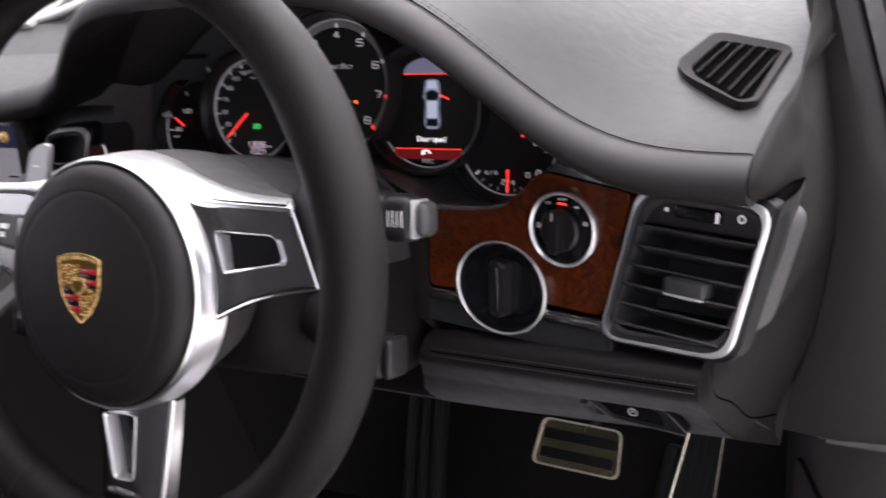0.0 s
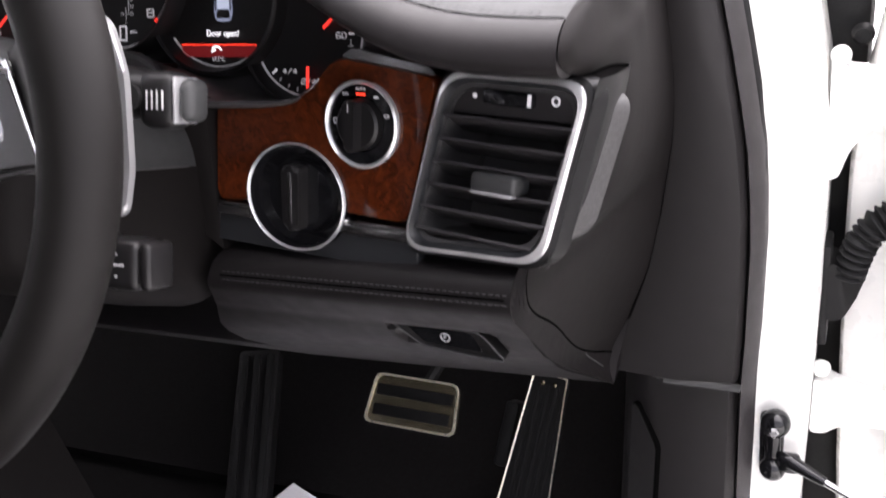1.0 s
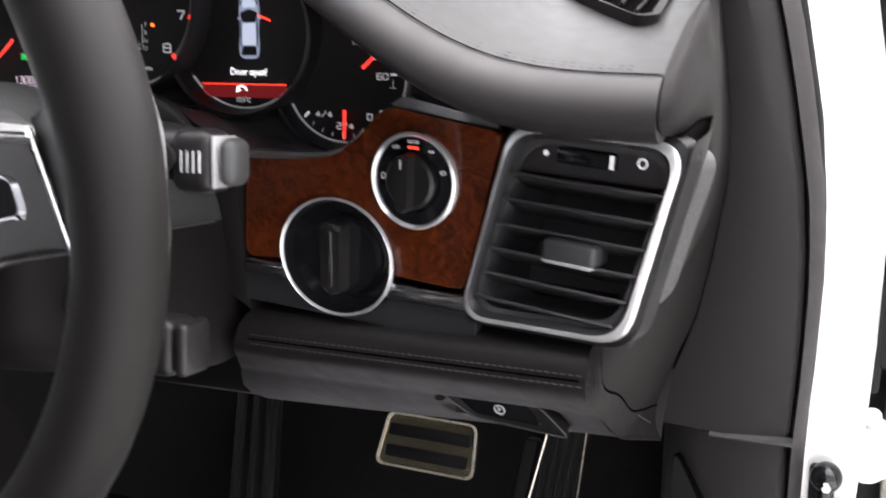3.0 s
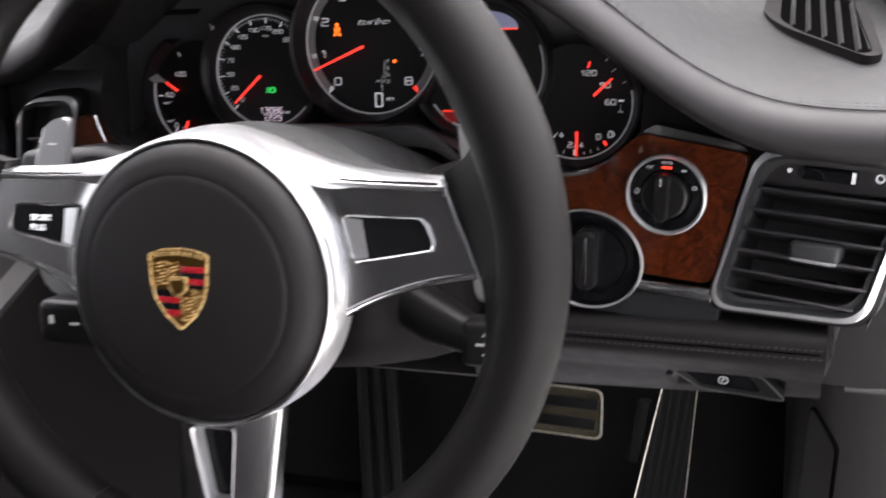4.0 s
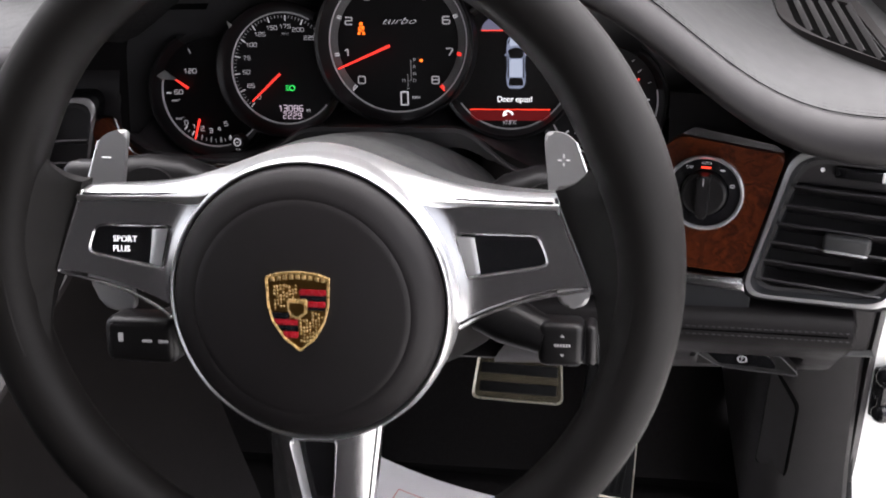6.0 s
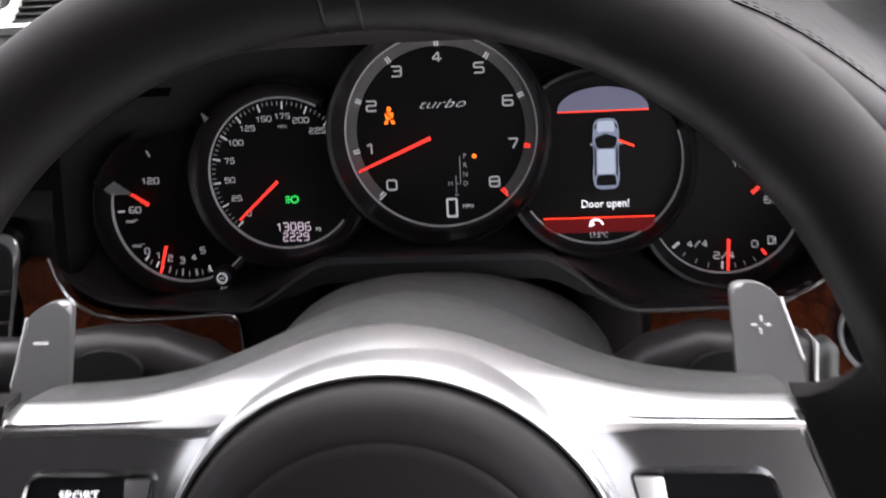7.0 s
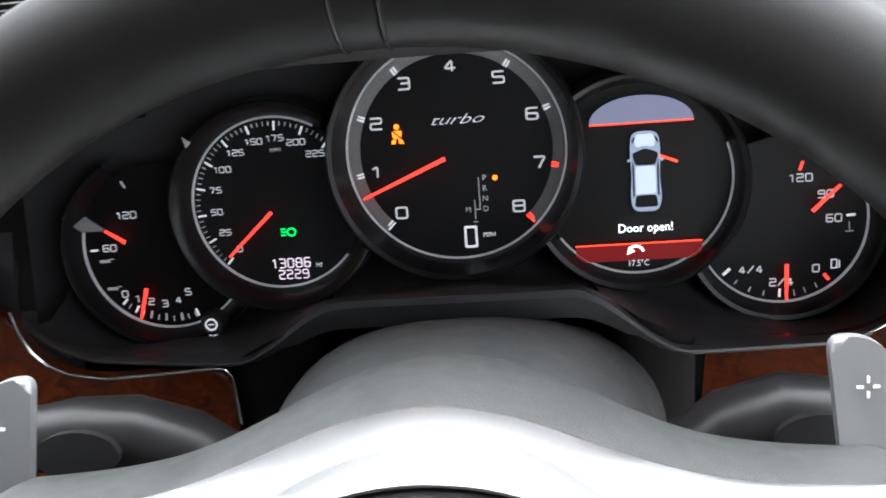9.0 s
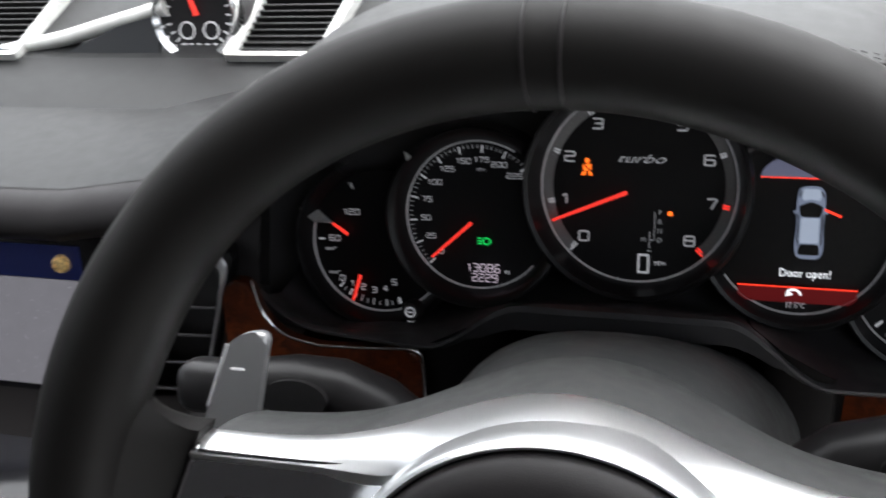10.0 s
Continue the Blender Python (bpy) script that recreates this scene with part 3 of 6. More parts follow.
    writing("brake_letter", "P", 0.0042, GREYMARK, dash, 0, 0, 0).matrix_basis = sw @ pose(0.002, 0, -0.0003)
    return dash


def wood_trim(dash):
    notch = [(-0.0525 + 0.0375 * math.cos(a), -0.0485 + 0.0333 * math.sin(a)) for a in np.linspace(math.pi + 0.20, -0.17, 25)]
    corners = rounded([(-0.118, -0.0575), (0.0285, -0.0545), (0.0470, 0.029), (-0.021, 0.037), (-0.034, 0.024), (-0.047, 0.013), (-0.066, 0.0070), (-0.1150, 0.0055)], 0.006, 4)
    right = corners[:5] + notch + corners[5:]
    part("wood_trim", moved(plate(right, -0.006, 0.004, 0.0012, 3), FASCIA), WOOD, dash, "polished red-brown burl wood panel")
    part("wood_ledge", moved(plate(rounded([(-0.020, 0.0375), (0.046, 0.0300), (0.040, 0.0345), (-0.012, 0.0425)], 0.002), -0.012, 0.001, 0.001), FASCIA), SATIN, dash, "grey bevelled ledge")
    left = pose(-0.216, 0.213, 0.882, 90 - 11.3, 0, 9.65)
    shape = rounded([(0.114, -0.0575), (0.010, -0.0575), (0.010, 0.048), (0.026, 0.048), (0.030, 0.030), (0.040, 0.0165), (0.060, 0.0100), (0.114, 0.0075)], 0.008, 4)
    part("wood_trim", moved(plate(shape, -0.006, 0.004, 0.003, 3), left), WOOD, dash, "polished red-brown burl wood panel")
    edge = [left @ Vector((x, y, 0.004)) for x, y in ((0.027, 0.048), (0.029, 0.037), (0.032, 0.0285), (0.037, 0.0215), (0.045, 0.0158), (0.060, 0.0112), (0.085, 0.0095), (0.108, 0.0088), (0.1125, 0.0074), (0.1148, 0.0045), (0.1152, 0.000), (0.1152, -0.020))]
    part("bright_edge", tube(edge, 0.0008, 8), CHROME, dash, "thin chrome edge")
    edge = [FASCIA @ Vector((x, y, 0.004)) for x, y in ((-0.034, 0.0240), (-0.040, 0.0185), (-0.048, 0.0132), (-0.057, 0.0098), (-0.068, 0.0078), (-0.090, 0.0066), (-0.1130, 0.0060))]
    part("bright_edge", tube(edge, 0.0008, 8), CHROME, dash, "thin chrome edge")


def air_vent(m, outline, slats, name="air_vent", label="dark slatted air vent in a chrome frame"):
    """A vent: chrome frame, dark box, slats, a thumb tab and a slider."""
    t = thing(name, m, label, "air vent", "air vents in the dashboard")
    def grown(d):
        c = Vector((sum(p[0] for p in outline) / 4, sum(p[1] for p in outline) / 4))
        return rounded([(p[0] + d * (1 if p[0] > c.x else -1), p[1] + d * (1 if p[1] > c.y else -1)) for p in outline], 0.016, 7)
    a, b, c, d = grown(0.0010), grown(-0.0022), grown(-0.0045), grown(0.0035)
    part("outer_frame", frame_ring(d, a, -0.012, 0.003, 0.0055), DARKSHOULDER, t, "dark outer frame")
    part("chrome_frame", join(frame_ring(a, grown(-0.0006), -0.006, 0.0062, 0.0078), frame_ring(grown(-0.0006), b, -0.005, 0.0078, 0.0084)), SILVER, t, "chrome frame")
    part("frame_lip", frame_ring(b, c, -0.004, 0.0084, 0.0040), SHOULDER, t, "grey inner lip")
    part("duct", join(frame_ring(c, grown(-0.007), -0.05, 0.003), plate(grown(-0.005), -0.055, -0.045)), MATTE, t, "matt flat black plate for the duct's dark depth")
    for y, x0, x1 in slats:
        s = box(x0, x1, -0.0008, 0.0008, -0.011, 0.011, 0.0006)
        part("slat", moved(s, pose(0, y, -0.004, -24)), SLAT, t)
    return t


def right_vent():
    t = air_vent(VENT, [(-0.0350, 0.0478), (0.0550, 0.0485), (0.0358, -0.0470), (-0.0565, -0.0535)],
                 [(0.0205 - 0.0130 * i, -0.0342 - 0.0030 * i, 0.0468 - 0.0030 * i) for i in range(6)])
    part("slider_panel", plate([(-0.031, 0.043), (0.0475, 0.0455), (0.0445, 0.0270), (-0.0340, 0.0255)], -0.010, 0.0005, 0.001), SOFT, t, "dark slider panel")
    part("slider", box(-0.010, 0.0215, 0.0325, 0.0405, 0, 0.0045, 0.0015), GLOSS, t, "gloss black slider")
    part("slider_mark", box(0.0185, 0.0205, 0.0333, 0.0397, 0.0044, 0.0050), WHITEMARK, t)
    part("closed_mark", plate(ellipse(-0.0175, 0.0362, 0.0014, 0.0014, 12), 0.0004, 0.0009), WHITEMARK, t)
    part("open_mark", frame_ring(ellipse(0.0330, 0.0375, 0.0026, 0.0026, 20), ellipse(0.0330, 0.0375, 0.0016, 0.0016, 20), 0.0004, 0.0009), WHITEMARK, t)
    tab = part("thumb_tab", box(-0.0105, 0.0185, -0.0140, -0.0030, -0.006, 0.0110, 0.003, 3), GREYSHELL, t, "grey thumb tab")
    part("tab_edge", box(-0.0090, 0.0172, -0.0147, -0.0130, 0.006, 0.0122, 0.0008), SILVER, tab, "chrome edge")
    return t


def headlight_switch():
    m = FASCIA @ pose(-0.002, 0.0, 0.004)
    t = thing("headlight_switch", m, "round black headlight switch with chrome ring in wood", "light switch")
    part("ring", lathe([(0.0256, -0.002), (0.0256, 0.003), (0.0245, 0.0042), (0.0232, 0.003), (0.0232, -0.002)], 48), SILVER, t, "chrome ring")
    part("disc", lathe([(0.0232, 0.0), (0.0232, 0.0018), (0.0160, 0.0024), (0.0150, 0.0005), (0.0, 0.0005)], 48), GLOSS, t, "gloss black disc")
    knob = part("knob", join(lathe([(0.0148, 0.0), (0.0145, 0.006), (0.0130, 0.0075), (0.0, 0.0075)], 40), plate(rounded([(-0.0042, 0.0145), (0.0042, 0.0145), (0.0034, -0.0145), (-0.0034, -0.0145)], 0.0025), 0.004, 0.0150, 0.0018)), STALKBLACK, t, "black turning grip")
    part("pointer", box(-0.0003, 0.0003, 0.008, 0.0130, 0.0149, 0.0152), GREYMARK, knob)
    part("lit_mark", box(-0.0032, 0.0032, 0.0166, 0.0180, 0.0022, 0.0028, 0.0002), REDLIT, t, "lit red mark")
    writing("switch_text", "OFF", 0.0026, GREYMARK, t, -0.0105, 0.0168, 0.0026)
    writing("switch_text", "AUTO", 0.0024, GREYMARK, t, 0.0, 0.0203, 0.0026)
    part("side_light_mark", box(0.0092, 0.0122, 0.0156, 0.0166, 0.0022, 0.0027), GREYMARK, t)
    part("low_beam_mark", frame_ring(ellipse(0.0178, 0.006, 0.0016, 0.0012, 16), ellipse(0.0178, 0.006, 0.0011, 0.0008, 16), 0.0022, 0.0027), GREYMARK, t)
    part("fog_mark", frame_ring(ellipse(-0.0182, 0.001, 0.0014, 0.0018, 16), ellipse(-0.0182, 0.001, 0.0010, 0.0013, 16), 0.0022, 0.0027), GREYMARK, t)


def ignition_switch():
    m = FASCIA @ pose(-0.0525, -0.0485, -0.0040) @ Matrix.Diagonal((1.13, 1, 1, 1))
    t = thing("ignition_switch", m, "round black ignition switch in a chrome ring", "ignition switch")
    part("ring", lathe([(0.0336, 0.0088), (0.0336, 0.0104), (0.0329, 0.0113), (0.0321, 0.0104), (0.0319, 0.0088)], 56), SILVER, t, "chrome ring")
    part("collar", lathe([(0.0338, -0.004), (0.0335, 0.0089), (0.0319, 0.0089)], 56), GLOSS, t, "gloss black collar")
    part("cup", lathe([(0.0319, 0.0095), (0.0300, 0.004), (0.0235, 0.0012), (0.0225, 0.0015), (0.0215, 0.005), (0.0, 0.005)], 56), GLOSS, t, "gloss black cup")
    part("grip", plate(rounded([(-0.0060, 0.0200), (0.0060, 0.0200), (0.0052, -0.0200), (-0.0052, -0.0200)], 0.004), 0.003, 0.0150, 0.003, 3), STALKBLACK, t, "black key-shaped grip")
    part("grip_edge", box(-0.0015, 0.0015, -0.016, 0.016, 0.0145, 0.0155, 0.0005), SATIN, t, "grey ridge")


def defroster_vent():
    """The slatted outlet at the end of the pad."""
    t = thing("side_window_vent", pose(0.304, 0.310, 0.9594, -1.5, 7, 0), "black slatted demister vent in the dashboard top", "air vent", "air vents in the dashboard")
    o = rounded([(-0.033, 0.108), (-0.035, 0.010), (-0.022, -0.020), (0.026, -0.068), (0.035, -0.060), (0.029, 0.085)], 0.016, 6)
    inner = rounded([(-0.024, 0.088), (-0.024, 0.006), (-0.014, -0.016), (0.023, -0.057), (0.030, -0.050), (0.023, 0.074)], 0.009, 6)
    part("frame", frame_ring(o, inner, -0.006, 0.0030, 0.0012), ENDSKIN, t, "dark rounded frame")
    # shallow plate over the pad; its black colour stands for a deep hole
    part("duct", plate(inner, -0.006, -0.0005), JOINT, t, "flat black plate for the duct's dark depth")
    for i in range(5):
        x = -0.0165 + 0.0095 * i
        y0 = -0.009 - 0.0108 * i
        part("slat", moved(box(-0.0007, 0.0007, y0, 0.082 - 0.003 * i, -0.0035, 0.0030, 0.0004), pose(x, 0, 0.0, 0, 28, 0)), KNEESKIN, t)


def side_trim():
    """Pillar trim, kick panel, sill, seal and the painted door frame."""
    t = thing("pillar_trim", pose(0, 0, 0), "dark plastic pillar and footwell side trim", "pillar trim", kind="structure")
    def edge_x(z):
        return float(np.interp(z, (0.3, 0.445, 0.58, 0.635, 0.72, 0.78, 0.846, 0.907, 1.02, 1.12, 1.25), (0.398, 0.402, 0.403, 0.406, 0.408, 0.405, 0.395, 0.383, 0.355, 0.325, 0.275)))
    rows = []
    for z in (1.25, 1.12, 1.02, 0.95, 0.907, 0.86, 0.80, 0.74, 0.69, 0.65, 0.62, 0.592):
        x0, x1, y = pillar_x(z) - max(0, z - 1.0) * 0.36, edge_x(z), 0.452 + 0.05 * max(0, z - 0.9)
        rows.append([(x0 - 0.03, y + 0.20, z), (x0 - 0.012, y + 0.02, z), (x0, y, z), (x0 + 0.5 * (x1 - x0), y - 0.005, z), (x1 - 0.004, y, z), (x1, y + 0.006, z), (x1 + 0.002, y + 0.05, z)])
    part("upper_trim", loft(rows), TRIM, t, "charcoal pillar trim")
    part("edge_trim", loft([[(edge_x(z) + 0.001, 0.462 + 0.05 * max(0, z - 0.9), z), (edge_x(z) + 0.003, 0.456 + 0.05 * max(0, z - 0.9), z), (edge_x(z) + 0.012, 0.468 + 0.05 * max(0, z - 0.9), z), (edge_x(z) + 0.013, 0.50, z)] for z in np.linspace(1.25, 0.36, 24)]), SOFT, t, "dark outer edge trim")
    rows = []
    for z, y in ((0.588, 0.452), (0.52, 0.446), (0.45, 0.436), (0.40, 0.415), (0.35, 0.375), (0.31, 0.30), (0.29, 0.20), (0.28, 0.0), (0.28, -1.0)):
        x0, x1 = pillar_x(z) + 0.9 * max(0, 0.36 - z), edge_x(z)
        rows.append([(x0 - 0.004, y + 0.32, z - 0.02), (x0 - 0.003, y + 0.06, z - 0.006), (x0 - 0.001, y + 0.036, z), (x0 + 0.004, y + 0.026, z), (x0 + 0.022, y + 0.006, z), (x0 + 0.034, y, z), (x1 - 0.006, y + 0.004, z), (x1, y + 0.012, z), (x1 + 0.002, y + 0.06, z)])
    part("kick_panel", loft(rows), TRIM, t, "charcoal kick panel")
    part("trim_joint", box(0.345, 0.407, 0.4455, 0.456, 0.5878, 0.5896, 0.0006), GREYSHELL, t, "pale joint line")
    hatch = pose(0.3280, 0.4455, 0.499, 86, 0, -38)
    o = rounded([(-0.017, 0.060), (-0.011, 0.059), (0.016, 0.031), (0.0155, -0.059), (-0.019, -0.057)], 0.005)
    i = [(x * 0.93 - 0.0006, y * 0.972) for x, y in o]
    part("hatch_gap", moved(plate(o, -0.004, 0.0006), hatch), JOINT, t)
    part("hatch", moved(plate(i, -0.004, 0.0010, 0.0006), hatch), TRIM, t, "charcoal access hatch")

    b = thing("door_frame", pose(0, 0, 0), "white painted door frame with black rubber seal", "door frame", kind="structure")
    def rail(x0, x1, y0, y1):
        out = []
        for z, dx, dy in ((1.30, -0.145, -0.02), (1.15, -0.085, 0.0), (1.02, -0.042, 0.008), (0.898, -0.018, 0.008), (0.834, -0.006, 0.006), (0.77, 0.0, 0.004), (0.65, 0.0, 0.0), (0.52, -0.004, -0.004), (0.42, -0.008, -0.02), (0.34, -0.006, -0.08), (0.30, 0.0, -0.2), (0.29, 0.0, -0.5), (0.29, 0.0, -1.6)):
            out.append([(x0 + dx, y1 + dy, z), (x0 + dx, y0 + dy, z), (x1 + dx, y0 + dy + 0.004, z), (x1 + dx + 0.004, y0 + dy + 0.012, z), (x1 + dx + 0.004, y1 + dy, z)])
        return thick(loft(out), 0.003)
    part("painted_jamb", rail(0.416, 0.457, 0.488, 0.60), PAINT, b, "glossy white painted metal")
    seal = [(0.410 + dx, 0.478 + dy, z) for z, dx, dy in ((1.30, -0.145, -0.02), (1.15, -0.085, 0.0), (1.02, -0.042, 0.008), (0.898, -0.018, 0.008), (0.834, -0.006, 0.006), (0.77, 0.0, 0.004), (0.65, 0.0, 0.0), (0.52, -0.004, -0.004), (0.42, -0.008, -0.02), (0.34, -0.006, -0.08), (0.30, 0.0, -0.2), (0.29, 0.0, -0.5))]
    part("rubber_seal", tube(seal, 0.0085, 10), RUBBER, b, "black rubber seal")
    # solid black box, put in for the darkness of the open gap
    part("gap_shade", box(0.44, 0.485, 0.60, 0.64, 0.20, 1.05, 0.01), DEEPBLACK, b, "black box painted as the shade in the door gap")


def open_door():
    """The white door, swung open, with its two hinges and the wiring gaiter."""
    m = pose(0.475, 0.565, 0.62)
    inv = m.inverted()
    t = thing("car_door", m, "white car door standing wide open", "car door")
    def edge(z):
        return float(np.interp(z, (0.28, 0.345, 0.352, 0.40, 0.46, 0.55, 0.65, 0.745, 0.79, 0.83, 0.87, 0.92, 1.0), (0.497, 0.497, 0.490, 0.483, 0.480, 0.477, 0.4745, 0.4745, 0.478, 0.486, 0.492, 0.494, 0.496)))
    rows = []
    for z in list(np.linspace(0.28, 0.345, 4)) + list(np.linspace(0.352, 1.0, 40)):
        x0 = edge(z)
        prof = [(0.030, 0.075), (0.004, 0.060), (0.0, 0.050), (0.001, 0.010), (0.004, 0.003), (0.010, 0.0), (0.030, -0.004), (0.045, -0.006), (0.052, -0.012), (0.058, -0.026), (0.064, -0.032), (0.09, -0.045), (0.20, -0.095), (0.85, -0.36)]
        rows.append([(x0 + a, 0.552 + b, z) for a, b in prof])
    part("door_shell", moved(loft(rows), inv), PAINT, t, "glossy white painted shell")
    outer = loft([[(0.500, 0.628, z), (0.52, 0.632, z), (1.33, 0.30, z)] for z in (0.26, 0.6, 1.0)])
    part("outer_skin", moved(thick(outer, 0.004), inv), PAINT, t, "glossy white outer skin")
    lining = loft([[(0.72, 0.410, z), (0.73, 0.398, z), (1.30, 0.165, z)] for z in np.linspace(0.34, 0.93, 6)])
    part("door_lining", moved(thick(lining, 0.01), inv), SOFT, t, "dark door lining")
    def bracket(points, y0, y1, r):
        return moved(plate(rounded(points, r, 5), y0, y1, 0.003, 3), inv @ Matrix(((1, 0, 0, 0), (0, 0, -1, 0), (0, 1, 0, 0), (0, 0, 0, 1))))
    part("upper_hinge", bracket([(0.4585, 0.843), (0.466, 0.843), (0.469, 0.831), (0.505, 0.826), (0.540, 0.822), (0.540, 0.800), (0.503, 0.793), (0.486, 0.784), (0.475, 0.768), (0.467, 0.744), (0.4585, 0.744)], -0.555, -0.524, 0.004), PAINT, t, "white painted upper hinge")
    h = part("lower_hinge", bracket([(0.4575, 0.505), (0.4590, 0.560), (0.465, 0.558), (0.476, 0.551), (0.500, 0.547), (0.540, 0.540), (0.540, 0.516), (0.500, 0.518), (0.480, 0.514), (0.470, 0.506)], -0.555, -0.526, 0.004), PAINT, t, "white painted lower hinge")
    for z in (0.570, 0.842):
        part("hinge_bolt", lathe([(0.0, 0.008), (0.0055, 0.0075), (0.0075, 0.004), (0.0078, 0.0)], 14), PAINT, h, m=inv @ pose(0.4645, 0.530, z, 90))
    part("buffer", lathe([(0.0, 0.010), (0.006, 0.009), (0.0085, 0.004), (0.0090, 0.0)], 16), RUBBER, t, "black rubber buffer", m=inv @ pose(0.478, 0.580, 0.846, 90))
    way = [Vector(p) for p in ((0.530, 0.535, 0.722), (0.512, 0.530, 0.716), (0.498, 0.527, 0.706), (0.489, 0.526, 0.692), (0.484, 0.527, 0.676), (0.480, 0.529, 0.658))]
    pts = []
    for a, b in zip(way, way[1:]):
        pts += [inv @ a.lerp(b, k / 16) for k in range(16)]
    part("wiring_gaiter", tube(pts, lambda s: 0.0120 + 0.0020 * math.sin(s * 85), 16), RUBBER, t, "ribbed black rubber gaiter")
    part("gaiter_foot", moved(box(0.459, 0.467, 0.520, 0.556, 0.596, 0.688, 0.003), inv), RUBBER, t, "black rubber foot")
    part("gaiter_boot", bracket([(0.465, 0.674), (0.494, 0.664), (0.488, 0.644), (0.478, 0.622), (0.465, 0.620)], -0.554, -0.520, 0.004), RUBBER, t, "black rubber boot of the gaiter")


def door_stay():
    t = thing("door_check_strap", pose(0.429, 0.480, 0.529), "black ball-jointed door stay on the painted frame", "door stay")
    def ball(r):
        return lathe([(0.0001, r)] + [(r * math.sin(a), r * math.cos(a)) for a in np.linspace(0.2, 2.9, 9)] + [(0.0001, -r)], 18)
    part("upper_ball", ball(0.0125), GLOSS, t, "black ball", m=pose(0.004, -0.004, 0.014))
    part("lower_ball", ball(0.0110), GLOSS, t, "black ball", m=pose(0.003, -0.006, -0.030))
    part("bracket", join(box(-0.009, 0.011, -0.002, 0.008, -0.040, 0.020, 0.004, 3), box(-0.004, 0.009, -0.009, 0.001, -0.026, 0.006, 0.004, 3)), GLOSS, t, "black bracket")
    part("bolt", lathe([(0.0, 0.004), (0.0035, 0.004), (0.0040, 0.003), (0.0040, -0.004)], 6), SATIN, t, "dull steel bolt", m=pose(0.004, -0.0165, 0.014, 90))
    part("clamp", join(box(0.006, 0.026, -0.014, -0.002, -0.030, -0.012, 0.005, 3), lathe([(0.0, 0.004), (0.0055, 0.004), (0.0070, 0.002), (0.0070, -0.010)], 16)), GLOSS, t, "black clamp")
    part("arm", tube([(0.018, -0.010, -0.018), (0.030, -0.014, -0.022), (0.046, -0.018, -0.028)], lambda s: 0.0068 - 0.0026 * s, 12), GLOSS, t, "black arm")
    part("rod", tube([(0.042, -0.0175, -0.0265), (0.11, -0.034, -0.052)], 0.0030, 10), CHROME, t, "bright steel rod")


build_shell()
dash = upper_pad()
lower_dash(dash)
wood_trim(dash)
right_vent()
headlight_switch()
ignition_switch()
defroster_vent()
side_trim()
open_door()
door_stay()

# ---- steering wheel and column ----


